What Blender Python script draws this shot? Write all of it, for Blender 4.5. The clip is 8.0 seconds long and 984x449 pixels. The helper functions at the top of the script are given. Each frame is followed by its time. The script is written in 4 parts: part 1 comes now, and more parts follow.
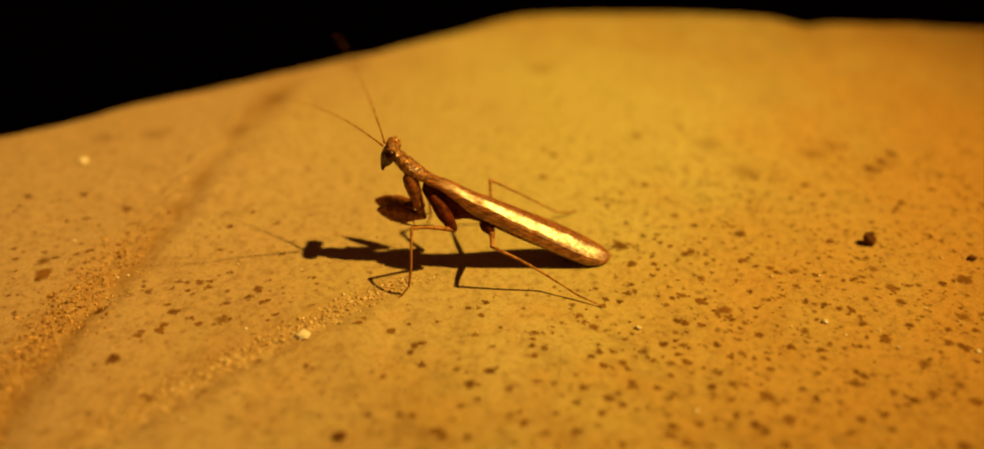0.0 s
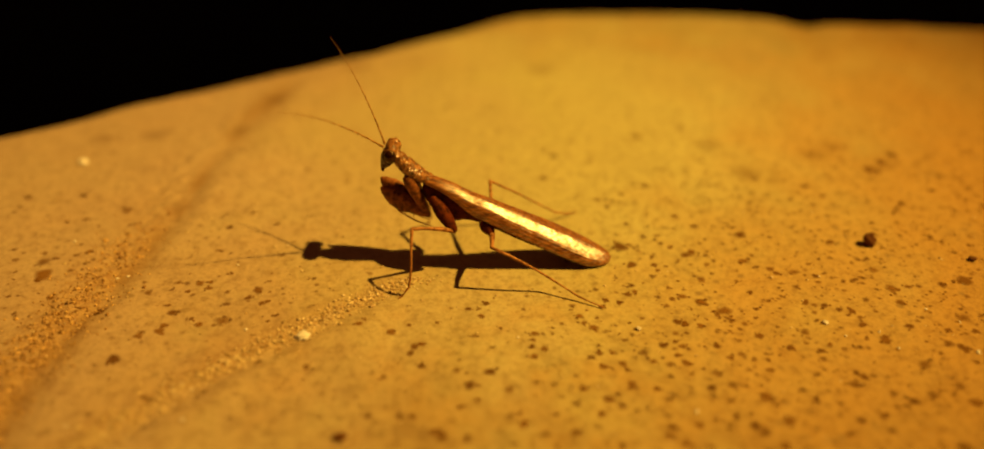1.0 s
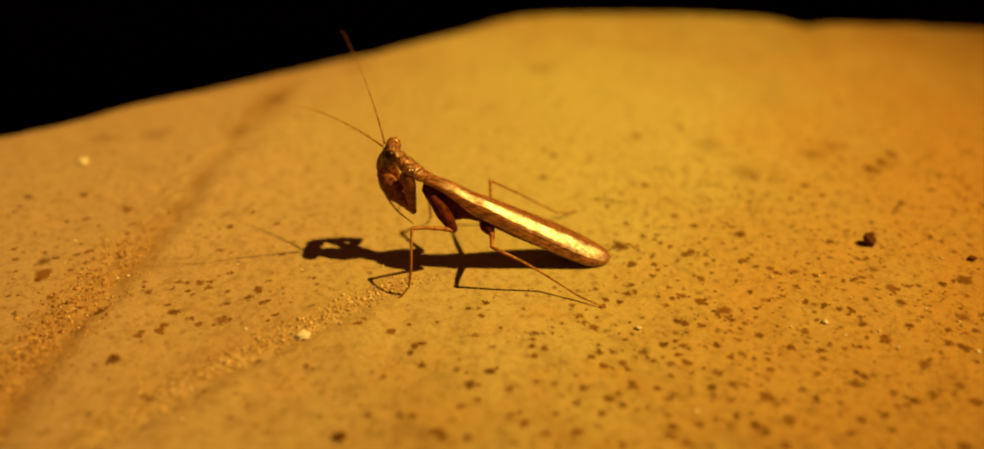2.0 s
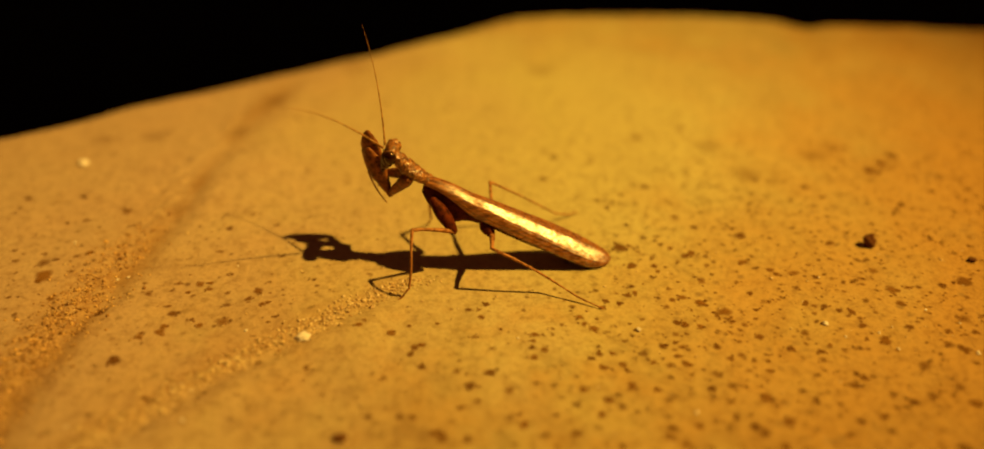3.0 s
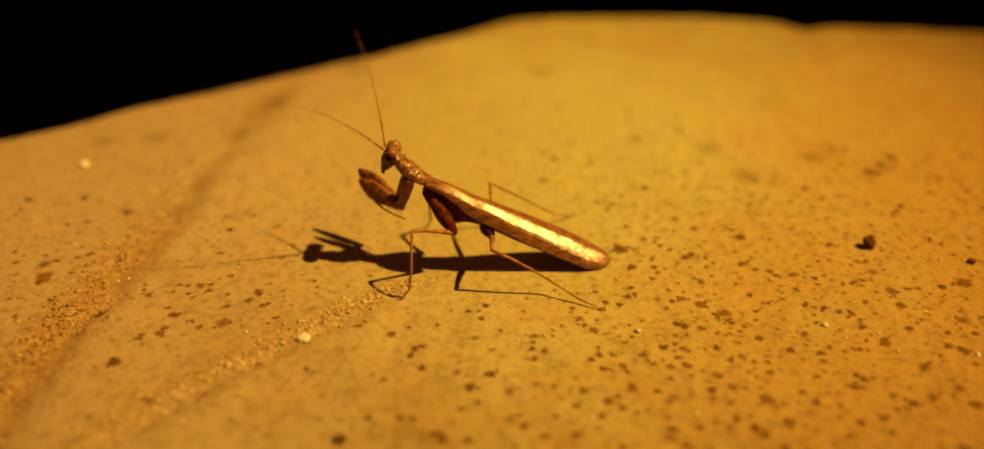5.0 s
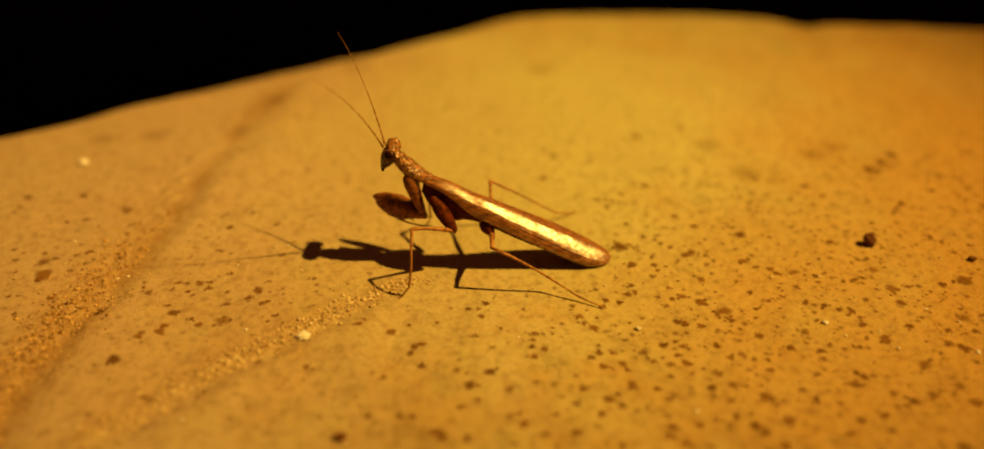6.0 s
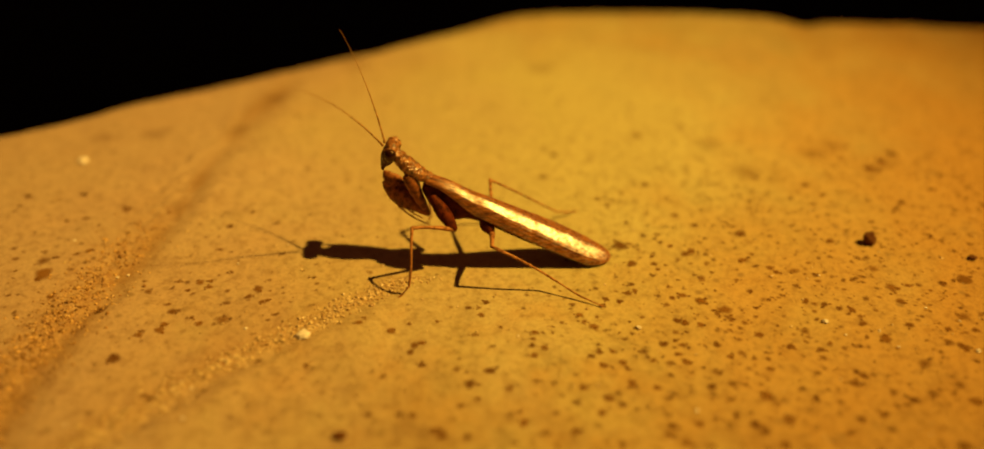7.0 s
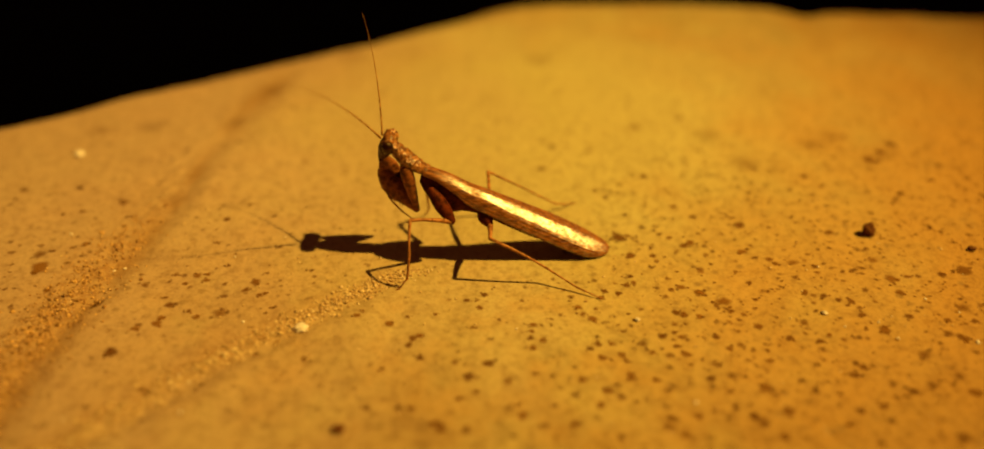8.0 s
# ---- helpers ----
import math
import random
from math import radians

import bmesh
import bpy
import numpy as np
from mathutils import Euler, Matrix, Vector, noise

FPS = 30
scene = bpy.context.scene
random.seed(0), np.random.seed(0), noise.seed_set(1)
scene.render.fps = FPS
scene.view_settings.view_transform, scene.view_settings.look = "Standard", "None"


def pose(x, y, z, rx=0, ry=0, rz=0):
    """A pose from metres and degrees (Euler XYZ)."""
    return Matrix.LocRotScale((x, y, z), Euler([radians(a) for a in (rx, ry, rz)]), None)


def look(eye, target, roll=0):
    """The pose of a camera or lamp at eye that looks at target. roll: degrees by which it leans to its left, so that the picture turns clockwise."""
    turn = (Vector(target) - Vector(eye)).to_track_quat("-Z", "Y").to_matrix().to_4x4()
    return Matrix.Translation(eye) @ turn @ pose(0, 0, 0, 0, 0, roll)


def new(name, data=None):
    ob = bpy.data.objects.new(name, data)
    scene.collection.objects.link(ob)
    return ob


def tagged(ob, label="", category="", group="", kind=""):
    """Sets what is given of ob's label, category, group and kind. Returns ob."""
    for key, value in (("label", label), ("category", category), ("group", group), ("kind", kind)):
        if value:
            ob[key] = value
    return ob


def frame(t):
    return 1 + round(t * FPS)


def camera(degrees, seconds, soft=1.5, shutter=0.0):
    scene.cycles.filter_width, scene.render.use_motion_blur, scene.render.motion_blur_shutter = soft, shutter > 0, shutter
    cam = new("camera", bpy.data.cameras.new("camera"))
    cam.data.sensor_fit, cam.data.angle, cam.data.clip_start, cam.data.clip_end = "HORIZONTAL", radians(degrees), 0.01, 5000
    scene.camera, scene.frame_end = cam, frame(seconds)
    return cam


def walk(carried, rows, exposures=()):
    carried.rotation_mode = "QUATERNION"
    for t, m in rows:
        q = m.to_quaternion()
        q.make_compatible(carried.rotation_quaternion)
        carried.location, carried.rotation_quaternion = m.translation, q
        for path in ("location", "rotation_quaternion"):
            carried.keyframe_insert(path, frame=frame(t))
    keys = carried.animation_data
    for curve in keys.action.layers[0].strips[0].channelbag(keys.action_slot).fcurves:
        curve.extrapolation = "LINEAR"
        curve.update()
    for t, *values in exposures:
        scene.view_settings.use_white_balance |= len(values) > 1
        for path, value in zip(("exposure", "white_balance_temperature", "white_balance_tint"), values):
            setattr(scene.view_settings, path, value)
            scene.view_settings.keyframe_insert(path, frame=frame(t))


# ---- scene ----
MM = 0.001
cam = camera(55, 8.0, soft=1.75, shutter=0.9)
EYE = Vector((0.0, -0.15714, 0.11033))
# seconds, yaw, extra downward tilt, roll (degrees), millimetres forward: a phone held almost still
SWAY = [
    (0.0, 0.0, 0.0, 0.0, 0.0), (0.5, 0.0, -0.058, 0.0, 0.0), (1.0, 0.0, -0.055, 0.0, 0.0),
    (1.5, 0.0, 0.008, 0.0, 0.0), (3.0, -0.005, -0.115, 0.006, -0.09), (3.5, -0.005, -0.115, 0.006, -0.09),
    (4.0, -0.011, -0.212, 0.012, -0.35), (4.5, -0.009, -0.247, 0.004, -0.36), (6.0, 0.0, -0.058, 0.01, -0.03),
    (6.5, 0.0, -0.055, 0.0, -0.02), (7.0, -0.003, 0.012, 0.005, 0.0), (7.5, 0.0, 0.108, 0.0, 0.0),
    (8.0, 0.131, 0.485, 0.09, 0.7),
]
path = []
for t, yaw, tilt, roll, ahead in SWAY:
    eye = EYE + Vector((0, math.cos(radians(33)), -math.sin(radians(33)))) * ahead * MM
    path.append((t, pose(*eye, 90 - 33 - tilt, 0, -yaw) @ pose(0, 0, 0, 0, 0, -roll)))
walk(cam, path)
# close focus of a phone lens on the insect
cam.data.dof.use_dof = True
cam.data.dof.focus_distance = 0.181
cam.data.dof.aperture_fstop = 4.4

# ---- light: night, one warm lamp beside the slab, high on the tail side of the insect ----
world = bpy.data.worlds.new("night")
world.use_nodes = True
world.node_tree.nodes["Background"].inputs[0].default_value = (0.53, 0.165, 0.07, 1)
world.node_tree.nodes["Background"].inputs[1].default_value = 0.135
scene.world = world
AIM = Vector((-0.030, 0.060, 0.0))
lamp_data = bpy.data.lights.new("lamp", "SPOT")
lamp_data.energy = 116
lamp_data.color = (1.0, 0.632, 0.122)
lamp_data.shadow_soft_size = 0.011
lamp_data.spot_size = radians(21)
lamp_data.spot_blend = 1.0
lamp = new("lamp", lamp_data)
LIGHT_WAY = Vector((math.cos(radians(54)) * math.cos(radians(-6)), math.cos(radians(54)) * math.sin(radians(-6)), math.sin(radians(54))))
lamp.matrix_world = look(Vector((-0.015, 0, 0.01)) + LIGHT_WAY * 1.2, AIM)
scene.view_settings.exposure = 0.0


# ---- materials ----
def nodes_of(name):
    mat = bpy.data.materials.new(name)
    mat.use_nodes = True
    nt = mat.node_tree
    return mat, nt, nt.nodes["Principled BSDF"]


def noise_tex(nt, co, scale, detail=4, rough=0.55):
    n = nt.nodes.new("ShaderNodeTexNoise")
    n.inputs["Scale"].default_value = scale
    n.inputs["Detail"].default_value = detail
    n.inputs["Roughness"].default_value = rough
    nt.links.new(co, n.inputs["Vector"])
    return n.outputs["Fac"]


def ramp(nt, fac, stops):
    r = nt.nodes.new("ShaderNodeValToRGB")
    el = r.color_ramp.elements
    while len(el) < len(stops):
        el.new(0.5)
    for e, (p, c) in zip(el, stops):
        e.position, e.color = p, (*c, 1) if len(c) == 3 else (c[0], c[0], c[0], 1)
    nt.links.new(fac, r.inputs[0])
    return r.outputs[0]


def mix(nt, fac, a, b, how="MIX"):
    m = nt.nodes.new("ShaderNodeMix")
    m.data_type, m.blend_type = "RGBA", how
    for sock, v in ((m.inputs[0], fac), (m.inputs[6], a), (m.inputs[7], b)):
        if isinstance(v, bpy.types.NodeSocket):
            nt.links.new(v, sock)
        elif isinstance(v, tuple):
            sock.default_value = (*v, 1)
        else:
            sock.default_value = v
    return m.outputs[2]


def bump(nt, bsdf, height, strength, distance, before=None):
    b = nt.nodes.new("ShaderNodeBump")
    b.inputs["Strength"].default_value = strength
    b.inputs["Distance"].default_value = distance
    nt.links.new(height, b.inputs["Height"])
    if before:
        nt.links.new(before, b.inputs["Normal"])
    nt.links.new(b.outputs[0], bsdf.inputs["Normal"])
    return b.outputs[0]


def coords(nt, stretch=(1, 1, 1), turn=0):
    c = nt.nodes.new("ShaderNodeTexCoord")
    m = nt.nodes.new("ShaderNodeMapping")
    m.inputs["Scale"].default_value = stretch
    m.inputs["Rotation"].default_value = (0, 0, radians(turn))
    nt.links.new(c.outputs["Object"], m.inputs["Vector"])
    return m.outputs[0]


def cement_material():
    mat, nt, b = nodes_of("trowelled_cement")
    co = coords(nt)
    broad = noise_tex(nt, co, 16, 3)
    col = ramp(nt, broad, [(0.34, (0.40, 0.240, 0.076)), (0.50, (0.445, 0.322, 0.110)), (0.64, (0.51, 0.420, 0.170))])
    streak = noise_tex(nt, coords(nt, (190, 40, 40), 32), 1.0, 5, 0.6)
    col = mix(nt, 0.34, col, ramp(nt, streak, [(0.36, (0.62, 0.57, 0.50)), (0.52, (0.95, 0.94, 0.92)), (0.62, (1, 1, 1))]), "MULTIPLY")
    cloud = noise_tex(nt, coords(nt, (1.0, 0.55, 1.0), -35), 55, 5, 0.6)
    col = mix(nt, 0.7, col, ramp(nt, cloud, [(0.34, (0.76, 0.67, 0.52)), (0.50, (0.95, 0.94, 0.92)), (0.62, (1.04, 1.05, 1.06))]), "MULTIPLY")
    patch = noise_tex(nt, co, 120, 6, 0.65)
    col = mix(nt, 0.62, col, ramp(nt, patch, [(0.34, (0.58, 0.52, 0.44)), (0.47, (0.90, 0.87, 0.82)), (0.62, (1, 1, 1))]), "MULTIPLY")
    rust = noise_tex(nt, coords(nt, (1, 1, 1), 50), 75, 6, 0.6)
    col = mix(nt, ramp(nt, rust, [(0.50, (0.0,)), (0.66, (0.55,))]), col, (0.45, 0.270, 0.066))
    col = mix(nt, ramp(nt, rust, [(0.34, (0.55,)), (0.47, (0.0,))]), col, (0.42, 0.350, 0.120))
    # a yellower patch in the middle of the slab
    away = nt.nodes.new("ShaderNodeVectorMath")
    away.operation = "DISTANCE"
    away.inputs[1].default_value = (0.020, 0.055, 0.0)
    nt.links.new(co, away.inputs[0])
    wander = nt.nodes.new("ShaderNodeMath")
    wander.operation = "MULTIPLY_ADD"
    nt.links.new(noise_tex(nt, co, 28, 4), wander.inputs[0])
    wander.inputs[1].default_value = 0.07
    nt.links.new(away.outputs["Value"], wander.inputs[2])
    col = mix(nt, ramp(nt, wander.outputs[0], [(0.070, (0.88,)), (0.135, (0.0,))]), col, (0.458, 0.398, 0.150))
    # a redder tint spreading over the tail end of the slab
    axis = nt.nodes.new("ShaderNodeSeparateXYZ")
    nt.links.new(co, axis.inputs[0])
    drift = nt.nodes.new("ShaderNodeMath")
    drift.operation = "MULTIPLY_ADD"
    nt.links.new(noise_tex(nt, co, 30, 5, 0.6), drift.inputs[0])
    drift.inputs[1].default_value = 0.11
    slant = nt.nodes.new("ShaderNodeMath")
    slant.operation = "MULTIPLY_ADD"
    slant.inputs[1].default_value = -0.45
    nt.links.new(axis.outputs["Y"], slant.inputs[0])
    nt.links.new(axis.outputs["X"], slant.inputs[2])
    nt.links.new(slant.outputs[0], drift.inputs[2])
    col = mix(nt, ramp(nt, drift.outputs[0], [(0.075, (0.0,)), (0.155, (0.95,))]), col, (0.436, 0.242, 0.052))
    # greyer, paler cement towards the head end
    pale = nt.nodes.new("ShaderNodeMath")
    pale.operation = "MULTIPLY_ADD"
    nt.links.new(axis.outputs["X"], pale.inputs[0])
    pale.inputs[1].default_value = -1.0
    fade = nt.nodes.new("ShaderNodeMath")
    fade.operation = "MULTIPLY"
    fade.inputs[1].default_value = 0.09
    nt.links.new(noise_tex(nt, co, 24, 5, 0.6), fade.inputs[0])
    nt.links.new(fade.outputs[0], pale.inputs[2])
    col = mix(nt, ramp(nt, pale.outputs[0], [(0.030, (0.0,)), (0.115, (0.82,))]), col, (0.434, 0.300, 0.182))
    mottle = noise_tex(nt, co, 520, 4, 0.6)
    col = mix(nt, 0.5, col, ramp(nt, mottle, [(0.36, (0.58, 0.51, 0.40)), (0.50, (0.95, 0.94, 0.92)), (0.6, (1, 1, 1))]), "MULTIPLY")
    grain = noise_tex(nt, co, 1300, 4, 0.6)
    col = mix(nt, 0.4, col, ramp(nt, grain, [(0.34, (0.62, 0.60, 0.55)), (0.55, (1, 1, 1))]), "MULTIPLY")
    # loose orange sand caught along the trowel laps
    sandy = nt.nodes.new("ShaderNodeAttribute")
    sandy.attribute_name = "sandy"
    rag = nt.nodes.new("ShaderNodeMath")
    rag.operation = "MULTIPLY"
    nt.links.new(sandy.outputs["Fac"], rag.inputs[0])
    nt.links.new(ramp(nt, noise_tex(nt, co, 210, 5, 0.65), [(0.30, (0.35,)), (0.60, (1.0,))]), rag.inputs[1])
    col = mix(nt, rag.outputs[0], col, mix(nt, ramp(nt, mottle, [(0.42, (0,)), (0.58, (1,))]), (0.30, 0.145, 0.036), (0.44, 0.265, 0.085)))
    # browner along the crease of a lap
    crease = nt.nodes.new("ShaderNodeAttribute")
    crease.attribute_name = "crease_brown"
    soil = nt.nodes.new("ShaderNodeMath")
    soil.operation = "MULTIPLY"
    nt.links.new(crease.outputs["Fac"], soil.inputs[0])
    nt.links.new(ramp(nt, noise_tex(nt, co, 260, 5, 0.6), [(0.30, (0.5,)), (0.60, (1.0,))]), soil.inputs[1])
    col = mix(nt, soil.outputs[0], col, (0.235, 0.120, 0.028))
    # faint small stains
    v = nt.nodes.new("ShaderNodeTexVoronoi")
    v.inputs["Scale"].default_value = 330
    nt.links.new(co, v.inputs["Vector"])
    spot = ramp(nt, v.outputs["Distance"], [(0.14, (1,)), (0.34, (0,))])
    where = ramp(nt, noise_tex(nt, co, 70, 2), [(0.50, (0,)), (0.66, (0.55,))])
    m = nt.nodes.new("ShaderNodeMath")
    m.operation = "MULTIPLY"
    nt.links.new(spot, m.inputs[0])
    nt.links.new(where, m.inputs[1])
    col = mix(nt, m.outputs[0], col, (0.17, 0.105, 0.035))
    col = mix(nt, 1.0, col, (0.995, 0.937, 0.91), "MULTIPLY")
    nt.links.new(col, b.inputs["Base Color"])
    nt.links.new(ramp(nt, patch, [(0.3, (0.62,)), (0.7, (0.80,))]), b.inputs["Roughness"])
    b.inputs["Specular IOR Level"].default_value = 0.25
    n1 = bump(nt, b, patch, 0.5, 0.0009)
    bump(nt, b, grain, 0.45, 0.00018, n1)
    return mat


def speck_material(name, dark, light, rough, spec=0.3):
    mat, nt, b = nodes_of(name)
    g = nt.nodes.new("ShaderNodeNewGeometry")
    col = ramp(nt, g.outputs["Random Per Island"], [(0.0, dark), (1.0, light)])
    f = noise_tex(nt, coords(nt), 2600, 3)
    col = mix(nt, 0.5, col, ramp(nt, f, [(0.35, (0.55, 0.55, 0.55)), (0.6, (1, 1, 1))]), "MULTIPLY")
    nt.links.new(col, b.inputs["Base Color"])
    b.inputs["Roughness"].default_value = rough
    b.inputs["Specular IOR Level"].default_value = spec
    bump(nt, b, f, 0.6, 0.0001)
    return mat


def stain_material():
    """Thin dirt whose cover comes from the mesh and breaks up with a fine grain."""
    mat, nt, b = nodes_of("dark_dirt")
    g = nt.nodes.new("ShaderNodeNewGeometry")
    nt.links.new(ramp(nt, g.outputs["Random Per Island"], [(0.0, (0.128, 0.044, 0.004)), (1.0, (0.235, 0.095, 0.012))]), b.inputs["Base Color"])
    b.inputs["Roughness"].default_value = 0.9
    b.inputs["Specular IOR Level"].default_value = 0.1
    att = nt.nodes.new("ShaderNodeAttribute")
    att.attribute_name = "cover"
    rag = nt.nodes.new("ShaderNodeMath")
    rag.operation = "MULTIPLY_ADD"
    nt.links.new(noise_tex(nt, coords(nt), 2600, 4, 0.6), rag.inputs[0])
    rag.inputs[1].default_value = 0.38
    nt.links.new(att.outputs["Fac"], rag.inputs[2])
    nt.links.new(ramp(nt, rag.outputs[0], [(0.26, (0,)), (1.0, (0.74,))]), b.inputs["Alpha"])
    return mat


def chitin(name, dark, light, scale=900, rough=0.45, spec=0.5, stretch=(1, 1, 1), depth=0.00012):
    mat, nt, b = nodes_of(name)
    co = coords(nt, stretch)
    f = noise_tex(nt, co, scale, 5, 0.6)
    g = noise_tex(nt, co, scale * 3.4, 3, 0.6)
    col = ramp(nt, f, [(0.36, dark), (0.62, light)])
    col = mix(nt, 0.5, col, ramp(nt, g, [(0.36, (0.5, 0.45, 0.4)), (0.56, (1, 1, 1))]), "MULTIPLY")
    nt.links.new(col, b.inputs["Base Color"])
    nt.links.new(ramp(nt, g, [(0.3, (rough - 0.08,)), (0.7, (rough + 0.14,))]), b.inputs["Roughness"])
    b.inputs["Specular IOR Level"].default_value = spec
    b.inputs["Specular Tint"].default_value = (1.0, 0.68, 0.30, 1)
    n1 = bump(nt, b, f, 0.6, depth)
    bump(nt, b, g, 0.5, depth * 0.5, n1)
    return mat


def plain_dark(name, colour, rough):
    mat, nt, b = nodes_of(name)
    f = noise_tex(nt, coords(nt), 9, 6, 0.6)
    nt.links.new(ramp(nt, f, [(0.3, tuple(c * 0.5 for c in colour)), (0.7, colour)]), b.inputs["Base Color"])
    b.inputs["Roughness"].default_value = rough
    b.inputs["Specular IOR Level"].default_value = 0.02
    bump(nt, b, f, 0.5, 0.02)
    return mat


CEMENT = cement_material()
DIRT = stain_material()
SAND = speck_material("sand_grains", (0.33, 0.18, 0.055), (0.70, 0.50, 0.24), 0.38, 0.5)
GRIT = speck_material("orange_grit", (0.19, 0.080, 0.018), (0.64, 0.37, 0.12), 0.38, 0.5)
PALE = speck_material("pale_stone", (0.70, 0.58, 0.46), (0.82, 0.70, 0.58), 0.45, 0.5)
CRUMB = speck_material("soil_crumb", (0.10, 0.032, 0.006), (0.15, 0.052, 0.010), 0.85, 0.2)
HEAD = chitin("head_chitin", (0.008, 0.0014, 0.0006), (0.085, 0.017, 0.004), 1300, 0.46, 0.14, depth=0.00022)
BODY = chitin("brown_chitin", (0.040, 0.008, 0.002), (0.42, 0.165, 0.034), 1100, 0.40, 0.5, depth=0.00022)
# reddish brown, with shade below the wings worked into its dark tone
SHADEBODY = chitin("shade_dark_chitin", (0.030, 0.0050, 0.0013), (0.125, 0.022, 0.0045), 900, 0.6, 0.10, depth=0.0002)
LEG = chitin("leg_chitin", (0.130, 0.038, 0.010), (0.46, 0.195, 0.058), 1300, 0.45, 0.3)
ARM = chitin("foreleg_chitin", (0.052, 0.0125, 0.0032), (0.33, 0.108, 0.029), 1100, 0.44, 0.4, depth=0.00026)
FEELER = chitin("feeler_chitin", (0.17, 0.070, 0.018), (0.46, 0.235, 0.068), 1100, 0.6, 0.1)
WING = chitin("wing_leather", (0.075, 0.015, 0.003), (0.37, 0.130, 0.024), 2300, 0.34, 0.55, (0.15, 1, 1), 0.00006)


def gloss_flecks(mat, stretch, scale, rough, ior):
    """A waxy sheen over the wing cover, broken by small dull flecks."""
    nt = mat.node_tree
    b = nt.nodes["Principled BSDF"]
    co = coords(nt, stretch)
    f = noise_tex(nt, co, scale, 4, 0.65)
    fine = ramp(nt, f, [(0.42, (0.03,)), (0.56, (1.0,))])
    worn = ramp(nt, noise_tex(nt, coords(nt), scale * 0.22, 4, 0.6), [(0.36, (0.30,)), (0.56, (1.0,))])
    both = nt.nodes.new("ShaderNodeMath")
    both.operation = "MULTIPLY"
    nt.links.new(fine, both.inputs[0])
    nt.links.new(worn, both.inputs[1])
    nt.links.new(both.outputs[0], b.inputs["Coat Weight"])
    b.inputs["Coat Roughness"].default_value = rough
    b.inputs["Coat IOR"].default_value = ior
    nt.links.new(b.inputs["Normal"].links[0].from_socket, b.inputs["Coat Normal"])


WING.node_tree.nodes["Principled BSDF"].inputs["Specular Tint"].default_value = (1.0, 0.85, 0.6, 1)
gloss_flecks(WING, (0.28, 1, 1), 2400, 0.30, 2.6)
gloss_flecks(BODY, (1, 1, 1), 2400, 0.30, 2.0)
gloss_flecks(HEAD, (1, 1, 1), 2300, 0.40, 1.5)
EYE_DARK = chitin("dark_eye", (0.006, 0.0012, 0.001), (0.030, 0.006, 0.002), 1500, 0.16, 0.6, depth=0.00005)
# the far eye: lamplight on it is put into this lighter colour
EYE_LIT = chitin("eye_facets_lit", (0.060, 0.015, 0.003), (0.52, 0.220, 0.055), 1500, 0.40, 0.4, depth=0.0003)
gloss_flecks(EYE_LIT, (1, 1, 1), 1500, 0.30, 1.8)


def scaly(mat):
    """Fine overlapping cross-scales on the wing cover, each lying flatter than the wing."""
    nt = mat.node_tree
    b = nt.nodes["Principled BSDF"]
    w = nt.nodes.new("ShaderNodeTexWave")
    w.wave_type, w.bands_direction, w.wave_profile = "BANDS", "X", "SAW"
    w.inputs["Scale"].default_value = 800
    w.inputs["Distortion"].default_value = 5.0
    w.inputs["Detail"].default_value = 3
    w.inputs["Detail Scale"].default_value = 2.0
    nt.links.new(coords(nt), w.inputs["Vector"])
    before = b.inputs["Normal"].links[0].from_socket
    n = bump(nt, b, w.outputs["Fac"], 1.0, 0.000024, before)
    nt.links.new(n, b.inputs["Coat Normal"])


scaly(WING)
# the wings are duller and more mottled towards the neck
def dull_front(mat):
    nt = mat.node_tree
    b = nt.nodes["Principled BSDF"]
    axis = nt.nodes.new("ShaderNodeSeparateXYZ")
    nt.links.new(coords(nt), axis.inputs[0])
    along = nt.nodes.new("ShaderNodeMapRange")
    for k, v in enumerate((-0.0100, 0.006, 0.08, 1.0), 1):
        along.inputs[k].default_value = v
    nt.links.new(axis.outputs["X"], along.inputs[0])
    m = nt.nodes.new("ShaderNodeMath")
    m.operation = "MULTIPLY"
    nt.links.new(b.inputs["Coat Weight"].links[0].from_socket, m.inputs[0])
    nt.links.new(along.outputs[0], m.inputs[1])
    nt.links.new(m.outputs[0], b.inputs["Coat Weight"])


dull_front(WING)


# soil nearly black and without gloss: the dark of night is in its colour
SOIL = plain_dark("soil_night_black", (0.004, 0.0035, 0.003), 0.95)
RENDER = plain_dark("wall_render", (0.28, 0.25, 0.21), 0.9)


# ---- mesh helpers ----
def link_mesh(name, bm, material, parent=None, label="", smooth=True):
    me = bpy.data.meshes.new(name)
    bm.normal_update()
    bm.to_mesh(me)
    bm.free()
    me.materials.append(material)
    if smooth:
        me.polygons.foreach_set("use_smooth", [True] * len(me.polygons))
    ob = new(name, me)
    if parent:
        ob.parent = parent
    if label:
        tagged(ob, label)
    return ob


def part(name, bm, material, parent, label=""):
    return link_mesh(name, bm, material, parent, label)


